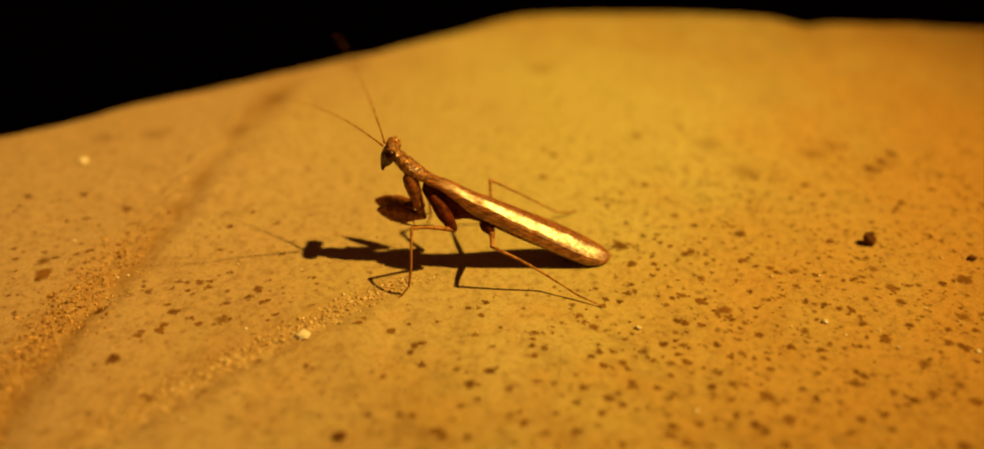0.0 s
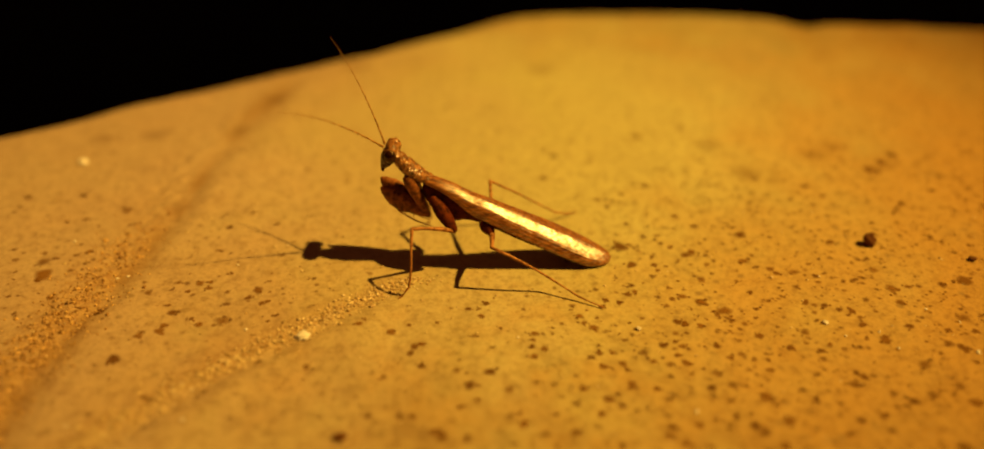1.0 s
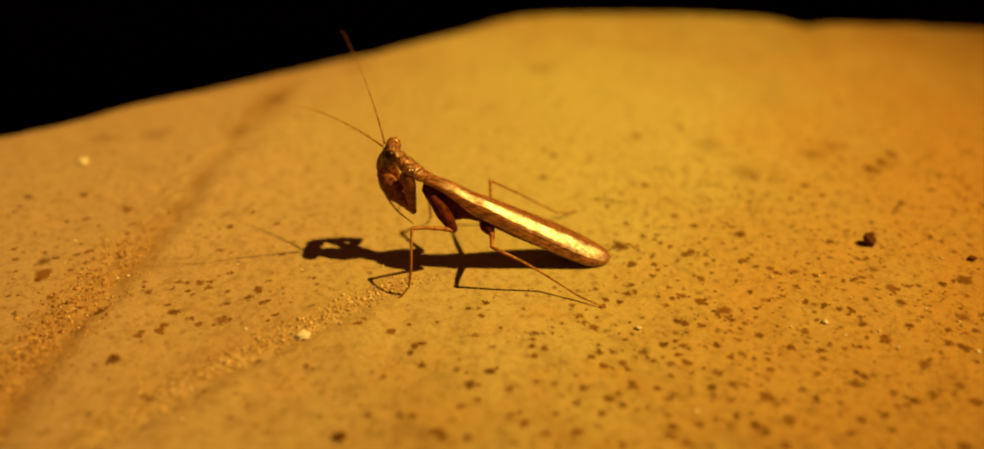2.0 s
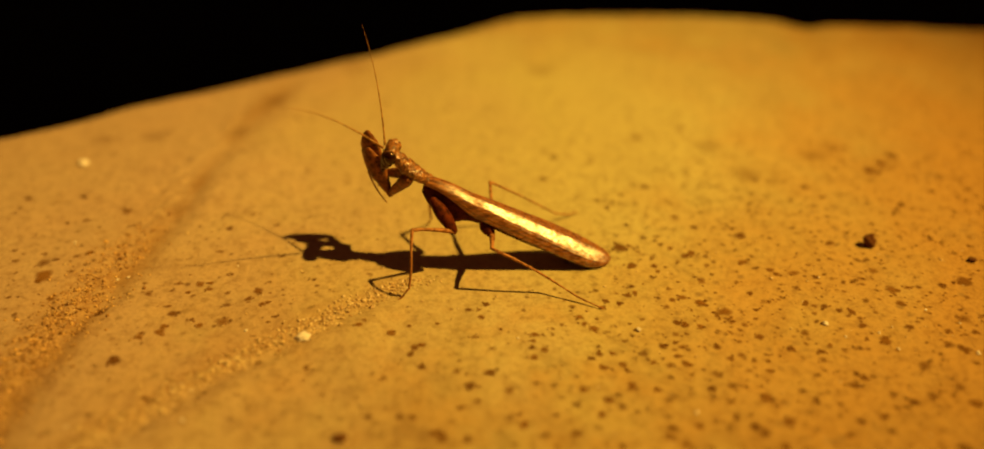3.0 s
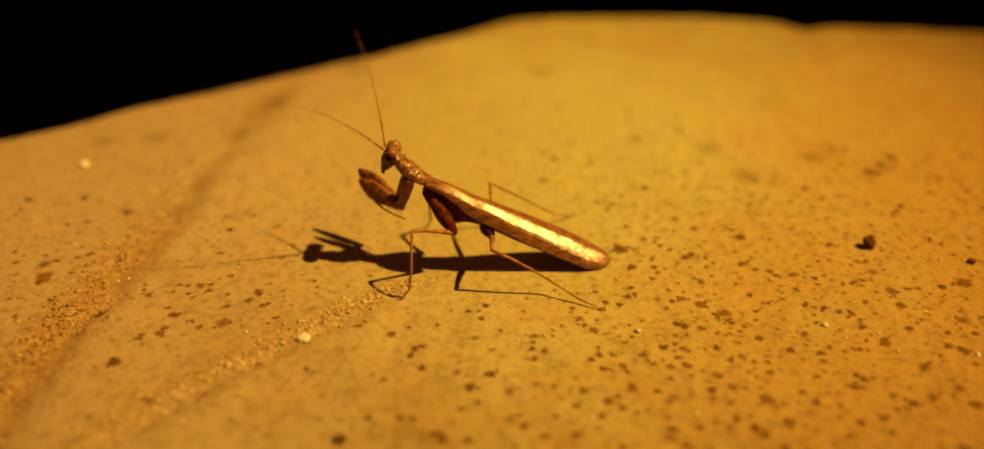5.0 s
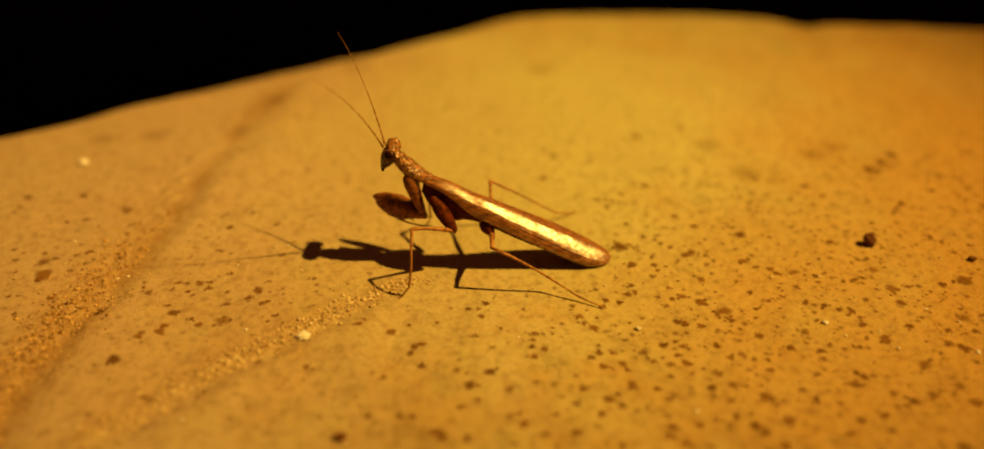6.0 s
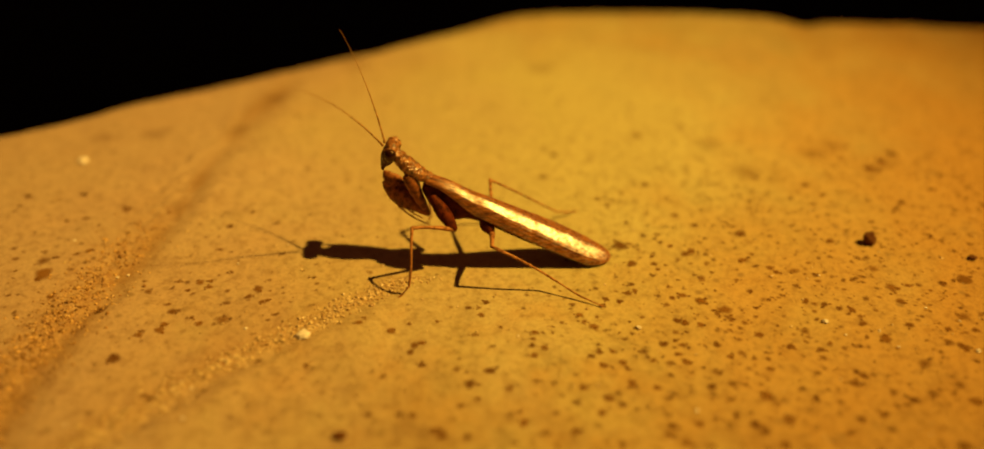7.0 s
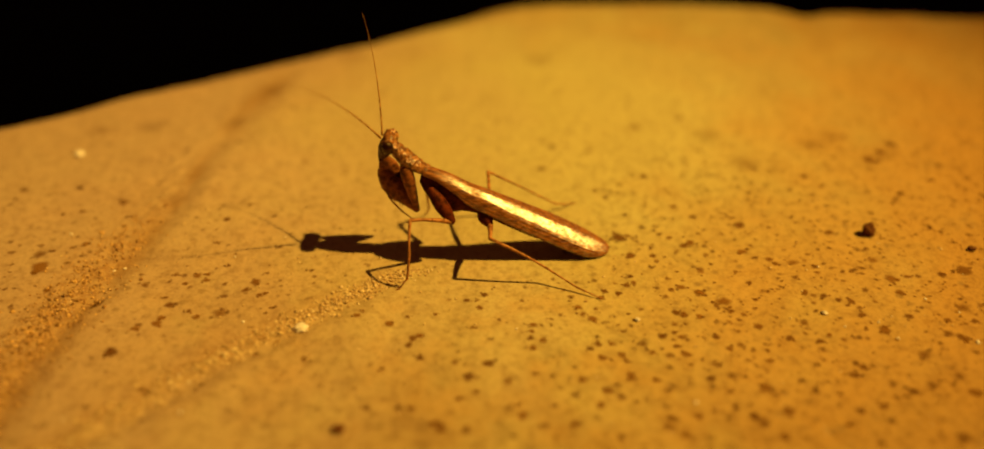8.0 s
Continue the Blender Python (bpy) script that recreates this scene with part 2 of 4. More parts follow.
def spline(points, steps):
    """Catmull-Rom through rows of numbers."""
    p = np.array(points, float)
    p = np.vstack([2 * p[0] - p[1], p, 2 * p[-1] - p[-2]])
    out = []
    for i in range(1, len(p) - 2):
        a, b, c, d = p[i - 1:i + 3]
        for k in range(steps):
            u = k / steps
            out.append(0.5 * (2 * b + (c - a) * u + (2 * a - 5 * b + 4 * c - d) * u * u + (3 * b - a - 3 * c + d) * u ** 3))
    out.append(p[-2])
    return np.array(out)


def tube(bm, rows, segs=10, steps=4, rough=0.0, side=(0, 1, 0), power=1.0):
    """A limb through rows (x, y, z, half width across, half height) in millimetres, with closed rounded ends."""
    r = spline(rows, steps) if steps > 1 else np.array(rows, float)
    c, w = r[:, :3] * MM, np.maximum(r[:, 3:], 0.02) * MM
    n = len(c)
    rings = []
    for i in range(n):
        tang = Vector(c[min(i + 1, n - 1)] - c[max(i - 1, 0)]).normalized()
        s = Vector(side)
        s = (s - tang * s.dot(tang)).normalized()
        up = s.cross(tang)
        ring = []
        for k in range(segs):
            a = 2 * math.pi * k / segs
            ca, sa = math.cos(a), math.sin(a)
            ca = math.copysign(abs(ca) ** power, ca)
            sa = math.copysign(abs(sa) ** power, sa)
            q = Vector(c[i]) + s * (ca * w[i][0]) + up * (sa * w[i][1])
            if rough:
                q += (s * ca + up * sa) * (noise.noise(q * 1300) * 0.7 + noise.noise(q * 3400) * 0.5) * rough * MM
            ring.append(bm.verts.new(q))
        rings.append((ring, tang))
    for (a, _), (b, _) in zip(rings, rings[1:]):
        for k in range(segs):
            bm.faces.new((a[k], a[(k + 1) % segs], b[(k + 1) % segs], b[k]))
    for (ring, tang), sign, ww, cc in ((rings[0], -1, w[0], c[0]), (rings[-1], 1, w[-1], c[-1])):
        tip = bm.verts.new(Vector(cc) + tang * sign * min(ww) * 0.7)
        for k in range(segs):
            f = (ring[k], ring[(k + 1) % segs], tip)
            bm.faces.new(f if sign > 0 else f[::-1])
    return bm


def limb(*rows, **how):
    return tube(bmesh.new(), rows, **how)


def blob(centre, size, rings=10, segs=14, rough=0.0, seed=0.0, freq=900, shape=None):
    """A rounded lump in millimetres."""
    bm = bmesh.new()
    bmesh.ops.create_uvsphere(bm, u_segments=segs, v_segments=rings, radius=1)
    for v in bm.verts:
        d = v.co.copy()
        if shape:
            d = shape(d)
        d = Vector((d.x * size[0], d.y * size[1], d.z * size[2]))
        if rough:
            d *= 1 + rough * noise.noise((d + Vector((seed, seed * 2, 0))) * freq * MM)
        v.co = (d + Vector(centre)) * MM
    return bm


# ---- the slab and what carries it ----
class Lattice:
    """Smooth random relief on a square lattice."""

    def __init__(self, seed):
        self.table = np.random.RandomState(seed).rand(128, 128)

    def at(self, x, y):
        xi, yi = np.floor(x).astype(int), np.floor(y).astype(int)
        fx, fy = x - xi, y - yi
        fx, fy = fx * fx * (3 - 2 * fx), fy * fy * (3 - 2 * fy)
        t = self.table
        g = lambda a, b: t[(xi + a) % 128, (yi + b) % 128]
        return (g(0, 0) * (1 - fx) + g(1, 0) * fx) * (1 - fy) + (g(0, 1) * (1 - fx) + g(1, 1) * fx) * fy - 0.5


RELIEF = [Lattice(s) for s in (3, 5, 8, 13)]
LAP_A = ((-140, -92), (-46, -79.8), (-24, -76.2), (-6, -72.6), (4, -71), (20, -68.5), (38, -67.2), (56, -64.6), (78, -58.7), (150, -44))
LAP_B = ((-140, -140), (-51, -60.7), (-36.8, -48.5), (-24.4, -34.6), (-10.2, -17.5), (20, 18))


def lap_x(y, line):
    return np.interp(y, [p[0] for p in line], [p[1] for p in line])


def lap(d, rise, width):
    """Profile across a trowel lap: gritty bank, then a low step up that fades out."""
    s = np.clip(d / width, 0, 1)
    s = s * s * (3 - 2 * s)
    return rise * s * np.exp(-np.maximum(d, 0) / 16.0) + 0.22 * np.exp(-((d + 3.2) / 2.6) ** 2)


def surface(x, y):
    """Height of the cement, millimetres in and out."""
    z = 1.1 * RELIEF[0].at(x / 38 + 9, y / 38 + 4) + 0.35 * RELIEF[1].at(x / 13 + 3, y / 13)
    z = z + 0.13 * RELIEF[2].at(x / 4.3, y / 4.3) + 0.07 * RELIEF[3].at(x / 1.7, y / 1.7)
    wob = 4.0 * RELIEF[1].at(y / 17, y / 31 + 7) + 1.6 * RELIEF[2].at(y / 4, x / 9)
    da, db = x - lap_x(y, LAP_A) + wob * np.clip((30 - y) / 40, 0.15, 1), x - lap_x(y, LAP_B) - wob
    fade_b = np.clip((6 - y) / 20, 0, 1)
    fade_a = np.clip((140 - y) / 80, 0.3, 1)
    grit = 0.60 * (RELIEF[3].at(x / 0.9 + 40, y / 0.9) + 0.7 * RELIEF[2].at(x / 2.1, y / 2.1)) * (np.exp(-((da + 4) / 4.5) ** 2) * fade_a + np.exp(-((db + 3) / 3.2) ** 2) * fade_b)
    wide_a = 5.2 + 4.0 * (RELIEF[0].at(y / 17, y * 0 + 2) + 0.4) + np.clip(y / 20, 0, 5)
    wide_b = 2.6 + 4.0 * (RELIEF[0].at(y / 13, y * 0 + 6) + 0.4)
    high = 1.0 + 0.9 * RELIEF[1].at(y / 11, x / 23)
    z = z + fade_a * high * lap(da, 1.1, wide_a) + fade_b * high * lap(db, 0.95, wide_b) + grit
    # level where the insect stands
    still = np.clip(1.25 - np.hypot((x - 2) / 34, y / 24), 0, 1)
    return z * (1 - 0.85 * still)


def sandiness(x, y):
    """How much loose sand covers the cement: a broad drift along each trowel lap."""
    da, db = x - lap_x(y, LAP_A), x - lap_x(y, LAP_B)
    bank_a = np.where(da < -2, np.exp(-((da + 2) / 8.0) ** 2), np.exp(-((da + 2) / 4.5) ** 2)) * np.clip((34 - y) / 40, 0.0, 1)
    bank_b = np.where(db < -3, np.exp(-((db + 3) / 6.0) ** 2), np.exp(-((db + 3) / 2.5) ** 2)) * np.clip((4 - y) / 20, 0, 1)
    return np.clip(0.75 * bank_a + 0.5 * bank_b, 0, 1)


def crease_brown(x, y):
    """Browner tone along the crease of the longer trowel lap, in patches."""
    d = x - lap_x(y, LAP_A) - 0.6
    patchy = 0.55 + 0.9 * RELIEF[1].at(x / 9 + 5, y / 15) + 0.5 * RELIEF[2].at(x / 4, y / 6)
    return np.clip(np.exp(-(d / np.interp(y, (-40, 20, 80), (3.6, 2.2, 4.2))) ** 2) * patchy, 0, 1) * np.clip((92 - y) / 15, 0, 1)


def ground_z(x, y):
    return float(surface(np.array([x], float), np.array([y], float))[0])


RIM = ((-330, -20), (-220, 15), (-124, 55), (-111, 62), (-98.4, 72.5), (-76, 86), (-60, 95.5), (-35, 110), (-9, 128), (3, 138), (10, 141.5), (24, 142.6),
       (45, 142.4), (66, 141.6), (86, 140), (93, 137), (98, 131.5), (101, 130.5), (107, 134.8), (157, 129), (330, 116))


def build_slab():
    fine = np.arange(-130, 165.1, 0.75)
    xs = np.concatenate([np.arange(-330, -130, 8), fine, np.arange(168, 331, 8)])
    rim = np.interp(xs, [p[0] for p in RIM], [p[1] for p in RIM])
    k = np.exp(-0.5 * (np.arange(-6, 7) / 2.4) ** 2)
    soft = np.convolve(np.pad(rim, 6, "edge"), k / k.sum(), "valid")
    rim = np.where((xs > -128) & (xs < 160), soft, rim)
    rim = rim + 0.9 * RELIEF[1].at(xs / 17, xs * 0) + 0.5 * RELIEF[2].at(xs / 5, xs * 0)
    vs = np.concatenate([np.linspace(0, 0.5, 30, endpoint=False), np.linspace(0.5, 1.0, 300)])
    near = -300.0
    rows = []
    start = (-60.0 - near) / (130.0 - near)
    for v in vs:
        u = v / 0.5 * start if v < 0.5 else start + (v - 0.5) / 0.5 * (1 - start)
        y = near + u * (rim - 5.0 - near)
        rows.append((xs, y, surface(xs, y)))
    y0, z0 = rows[-1][1], rows[-1][2]
    for a in (15, 30, 45, 60, 75, 90):
        rows.append((xs, y0 + 5.0 * math.sin(radians(a)), z0 - 4.0 * (1 - math.cos(radians(a)))))
    for drop in (12, 26, 40):
        rows.append((xs, y0 + 5.0 + 0.6 * RELIEF[2].at(xs / 6, xs * 0 + drop), z0 * 0 - drop))
    rows.append((xs, y0 * 0 + near, z0 * 0 - 40.0))
    rows.append((xs, y0 * 0 + near, z0 * 0 - 6.0))
    verts = np.stack([np.stack(r, 1) for r in rows]).reshape(-1, 3) * MM
    nx, ny = len(xs), len(rows)
    i = np.arange(nx - 1)
    faces = []
    for j in range(ny - 1):
        a = j * nx + i
        faces.append(np.stack([a, a + 1, a + nx + 1, a + nx], 1))
    a = (ny - 1) * nx + i
    faces.append(np.stack([a, a + 1, i + 1, i], 1))
    me = bpy.data.meshes.new("slab")
    me.from_pydata(verts.tolist(), [], np.concatenate(faces).tolist())
    me.attributes.new("sandy", "FLOAT", "POINT").data.foreach_set("value", sandiness(verts[:, 0] / MM, verts[:, 1] / MM))
    me.attributes.new("crease_brown", "FLOAT", "POINT").data.foreach_set("value", crease_brown(verts[:, 0] / MM, verts[:, 1] / MM))
    me.polygons.foreach_set("use_smooth", [True] * len(me.polygons))
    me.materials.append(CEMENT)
    ob = new("slab", me)
    return tagged(ob, "ochre trowelled cement slab with sandy trowel laps and dark specks", "slab", kind="structure")


def box(name, lo, hi, material, bevel=0.004):
    bm = bmesh.new()
    bmesh.ops.create_cube(bm, size=1)
    for v in bm.verts:
        v.co = Vector([lo[k] if v.co[k] < 0 else hi[k] for k in range(3)])
    bmesh.ops.bevel(bm, geom=bm.edges[:], offset=bevel, segments=2, affect="EDGES")
    return link_mesh(name, bm, material, smooth=False)


build_slab()
tagged(box("wall_1", (-0.31, -0.28, -0.90), (0.31, -0.03, -0.040), RENDER), "plain rendered garden wall under the cement slab", "wall", kind="structure")
ground_bm = bmesh.new()
bmesh.ops.create_grid(ground_bm, x_segments=40, y_segments=40, size=400)
for v in ground_bm.verts:
    v.co.z = -0.90
tagged(link_mesh("ground", ground_bm, SOIL), "bare ground with the darkness of night put into its near-black colour", "ground", kind="structure")


# ---- the mantis: millimetres in its own space, feet at z = 0, head towards -x ----
mantis = tagged(new("praying_mantis"), "brown praying mantis with folded wings standing on a cement slab", "insect")


# half cross-sections of the folded wings (shares of half width and of depth): the roof leans, so that the near face
# slopes evenly down to a steep veined rim and the other lies flat on top
NEAR_FACE = spline([(-0.05, 0.0), (0.0, 0.0), (0.12, 0.010), (0.24, 0.042), (0.36, 0.096), (0.52, 0.185), (0.66, 0.270), (0.78, 0.355), (0.88, 0.47), (0.95, 0.66), (1.0, 0.87), (0.985, 1.0)], 6)
FAR_FACE = spline([(-0.05, 0.03), (0.0, 0.0), (0.28, -0.03), (0.50, -0.015), (0.64, 0.04), (0.75, 0.14), (0.85, 0.31), (0.93, 0.53), (0.98, 0.77), (1.0, 0.9), (0.985, 1.0)], 6)
# along the body, which bends a little towards the near side: sideways shift, height of the ridge, half width, depth from ridge to rim
WINGS = spline([(-12.8, -0.1, 19.9, 1.15, 1.4), (-10.1, -0.45, 19.15, 1.5, 1.6), (-7.2, -0.65, 17.9, 1.8, 2.4), (-4.1, -0.9, 16.2, 2.1, 3.3), (-0.5, -1.0, 14.7, 2.3, 3.7), (3.5, -0.7, 12.6, 2.7, 3.7),
                (8.2, -0.35, 10.0, 3.2, 3.85), (12, -0.1, 8.0, 3.45, 3.85), (16, 0, 5.85, 3.5, 3.75), (19, 0, 4.15, 3.3, 3.4), (21.2, 0, 2.95, 2.75, 2.6), (22.7, 0, 2.05, 2.0, 1.8), (23.6, 0, 1.4, 1.15, 1.05), (23.95, 0, 0.95, 0.35, 0.45)], 6)


def wing_rows(x):
    return [float(np.interp(x, WINGS[:, 0], WINGS[:, k])) for k in (1, 2, 3, 4)]


def forewing(side, lift):
    """Leathery wing cover folded over the back: a curved shell with lengthwise veins."""
    bm = bmesh.new()
    roof = NEAR_FACE if side < 0 else FAR_FACE
    nx, na = 190, len(roof) - 1
    grid = []
    for i in range(nx + 1):
        x = -12.8 + 36.75 * (i / nx) ** 0.97
        middle, top, half, deep = wing_rows(x)
        full = half / 3.4
        half *= 1 - side * 0.14 * min(max((9.0 - x) / 6.0, 0.0), 1.0)
        row = []
        for k in range(na + 1):
            f = k / na
            across, down = roof[k] * (half, deep)
            if side < 0:
                # the face keeps its slope along the whole wing; the rim takes up the rest of the depth
                s = min(max((roof[k][0] - 0.74) / 0.25, 0.0), 1.0) if f < 0.97 else 1.0
                down = 1.16 * half * roof[k][1] + (deep - 1.16 * half) * s * s
            a = 0.55 + 0.9 * f ** 2 if side < 0 else 1.45 * f ** 2
            rim = min(max((f - 0.62) / 0.2, 0.0), 1.0)
            vein = (0.004 + 0.042 * rim) * math.sin(f * 2 * math.pi * 10.0) * full
            vein += 0.03 * full * noise.noise(Vector((x * 0.5, f * 5, side * 5))) + (0.008 + 0.02 * rim) * noise.noise(Vector((x * 2.2, f * 40, side * 9)))
            front = min(max((-1.0 - x) / 6.0, 0.0), 1.0)
            vein += 0.035 * front * noise.noise(Vector((x * 2.6, f * 20, side * 3))) + 0.045 * front * noise.noise(Vector((x * 5.5, f * 34, side * 7)))
            out = Vector((0.40 * math.cos(a), side * math.sin(a), math.cos(a)))
            q = Vector((x, middle + side * across, top - down)) + out * (vein + lift)
            q.z = max(q.z, 0.12)
            row.append(bm.verts.new(q * MM))
        grid.append(row)
    for a, b in zip(grid, grid[1:]):
        for k in range(na):
            f = (a[k], a[k + 1], b[k + 1], b[k])
            bm.faces.new(f if side < 0 else f[::-1])
    ob = part("forewing", bm, WING, mantis, "shiny golden-brown veined wing cover")
    m = ob.modifiers.new("thickness", "SOLIDIFY")
    m.thickness, m.offset = 0.10 * MM, -1
    return ob


forewing(1, 0.0)
forewing(-1, 0.14)

# body
part("abdomen", limb((-9, -0.6, 15.0, 1.4, 1.9), (-4, -1.1, 13.4, 1.75, 2.1), (2, -1.05, 10.3, 1.9, 2.3), (8, -0.4, 6.6, 2.4, 2.0),
                     (14, 0, 3.6, 2.6, 1.6), (19.0, 0, 1.6, 2.1, 1.1), (22.2, 0, 1.0, 1.0, 0.6), segs=20, rough=0.12), SHADEBODY, mantis, "dark brown abdomen, coloured darker for the shade under the wings")
part("thorax", limb((-12.6, -0.1, 17.5, 1.2, 1.5), (-10.3, -0.5, 15.5, 1.7, 2.7), (-7.6, -0.9, 13.4, 1.95, 3.1), (-4.6, -1.1, 12.9, 1.8, 2.3), (-1, -1.2, 11.6, 1.6, 2.0), segs=18, rough=0.12), SHADEBODY, mantis)


def neck_shield():
    """The long neck shield: a knobbly saddle with flared, toothed side edges."""
    bm = limb((-18.5, 0.2, 24.7, 0.95, 0.85), (-17.85, 0.1, 23.75, 1.35, 1.22), (-17.0, 0, 22.75, 1.72, 1.42), (-16.0, 0, 21.65, 1.90, 1.52), (-14.9, 0, 20.65, 1.80, 1.45), (-13.7, 0, 19.8, 1.50, 1.32),
              (-12.4, 0, 18.95, 1.30, 1.15), (-11.0, 0, 17.8, 1.25, 1.15), (-10, 0, 16.9, 1.2, 1.1), segs=44, steps=14)
    for v in bm.verts:
        q = v.co / MM
        edge = min(abs(q.y) / 1.5, 1.0)
        knob = 0.26 * noise.noise(q * 1.5) + 0.20 * noise.noise(q * 3.4 + Vector((5, 0, 2))) + 0.10 * edge * noise.noise(q * 5.2)
        v.co += Vector((0.45, math.copysign(edge, q.y), 0.75)) * knob * MM
    return bm


part("pronotum", neck_shield(), BODY, mantis, "rough knobbly lighter brown neck shield")


def head_shape(d):
    """Broad across the crown, pinched towards the mouth."""
    low = max(-d.z, 0.0)
    return Vector((d.x * (1.0 - 0.30 * low) - 0.35 * low * low, d.y * (1.0 + 0.12 * d.z - 0.48 * low), d.z))


head_bm = blob((0, 0, 0), (1.45, 2.45, 2.75), 22, 28, 0.10, 2.0, 1400, head_shape)
bmesh.ops.rotate(head_bm, verts=head_bm.verts, cent=(0, 0, 0), matrix=Matrix.Rotation(radians(20), 3, "Y"))
head = part("head", head_bm, HEAD, mantis, "small triangular dark brown head")
head.location = Vector((-19.65, 0.55, 23.55)) * MM
part("crown", blob((0.75, 0.25, 1.65), (1.3, 2.1, 1.25), 16, 22, 0.18, 6.0, 2300), BODY, head, "mottled lighter brown crown of the head")
part("eye", blob((0.55, -2.15, 1.00), (1.15, 0.95, 1.35), 20, 26, 0.05, 3.0, 2600), EYE_DARK, head, "glossy dark bulging eye")
part("eye", blob((0.85, 2.45, 1.15), (1.45, 1.15, 1.50), 20, 26, 0.12, 3.0, 2600), EYE_LIT, head, "mottled brown bulging eye, coloured lighter as if lit")
part("brow", limb((-0.75, -1.5, 1.75, 0.22, 0.25), (-0.2, -1.55, 2.0, 0.34, 0.34), (0.6, -1.5, 2.15, 0.28, 0.3), segs=9), BODY, head)
for side in (-1, 1):
    part("mouthpart", limb((-0.95, side * 0.4, -2.0, 0.4, 0.4), (-1.25, side * 0.35, -2.5, 0.36, 0.36), (-1.1, side * 0.3, -2.95, 0.2, 0.2), segs=8), HEAD, head)


def feeler(end, bow):
    """An antenna from its root along a shallow curve, with ringed joints."""
    rows = []
    end, bow = Vector(end), Vector(bow)
    n = 34
    for i in range(n + 1):
        u = i / n
        q = end * u + bow * (4 * u * (1 - u))
        r = 0.175 * (1 - u) ** 1.25 + 0.014 + (0.012 if i % 2 else 0)
        if i < 2:
            r = 0.26 - 0.04 * i
        rows.append((*q, r, r))
    return limb(*rows, segs=7, steps=1, side=(0.3, 0.2, 1))


ROOT_NEAR, ROOT_FAR = Vector((-20.5, 0.0, 25.9)), Vector((-20.25, 1.0, 26.0))
antenna_near = part("antenna", feeler((-16.0, -7.0, 12.5), (-0.2, -0.3, 2.0)), FEELER, mantis, "long thread-like brown feeler")
antenna_far = part("antenna", feeler((-5.4, 11.8, 19.0), (0.5, 0.8, 0.6)), FEELER, mantis, "long thread-like brown feeler")


def walking_leg(hip, knee, shin, toe, thick, hind):
    """One leg: hip, knee, the points down the shin to the ankle, and the tip of the foot."""
    hip, knee, toe = Vector(hip), Vector(knee), Vector(toe)
    shin = [Vector(p) for p in shin]
    ankle = shin[-1]
    def along(a, b, widths, sag=0.0):
        rows = []
        for i, w in enumerate(widths):
            u = i / (len(widths) - 1)
            q = a.lerp(b, u) + Vector((0, 0, sag * 4 * u * (1 - u)))
            rows.append((*q, w, w))
        return limb(*rows, segs=10, steps=4, side=(0.35, 0.8, 0.5), rough=0.05)
    inside = -1.0 + 0.35 * (hip.y + 1.0)
    inner = Vector((hip.x - 4.2, inside, hip.z + 6.4)) if not hind else Vector((hip.x - 1.9, inside, hip.z + 2.6))
    part("leg_base", along(inner, hip, (0.75 * thick, 1.30 * thick, 1.45 * thick, 1.20 * thick, 0.66 * thick)), SHADEBODY, mantis, "thick leg joint, coloured dark for the shade under the wings")
    stout = 1.15 * thick if hind else 0.88
    part("thigh", along(hip, knee, (0.56 * stout, 0.54 * stout, 0.44 * stout, 0.36 * stout, 0.40), 0.3), LEG, mantis)
    n = len(shin)
    rows = [(*knee, 0.36 * thick, 0.36 * thick)] + [(*p, (0.26 - 0.04 * i / n) * thick, (0.26 - 0.04 * i / n) * thick) for i, p in enumerate(shin)]
    part("shin", limb(*rows, segs=10, steps=7, side=(0.35, 0.8, 0.5), rough=0.05), LEG, mantis)
    mid = ankle.lerp(toe, 0.55) - Vector((0, 0, 0.15 * ankle.z))
    foot = limb((*ankle, 0.25, 0.24), (*ankle.lerp(mid, 0.5), 0.17, 0.16), (*mid, 0.21, 0.18), (*mid.lerp(toe, 0.5), 0.14, 0.13), (*toe, 0.12, 0.10), segs=8, steps=4)
    part("foot", foot, LEG, mantis)
    for turn in (-1, 1):
        way = (toe - mid).normalized()
        across = Vector((-way.y, way.x, 0)) * turn
        part("claw", limb((*toe, 0.09, 0.09), (*(toe + way * 0.35 + across * 0.22), 0.06, 0.06), (*(toe + way * 0.6 + across * 0.3 - Vector((0, 0, 0.04))), 0.03, 0.03), segs=6, steps=2), LEG, mantis)


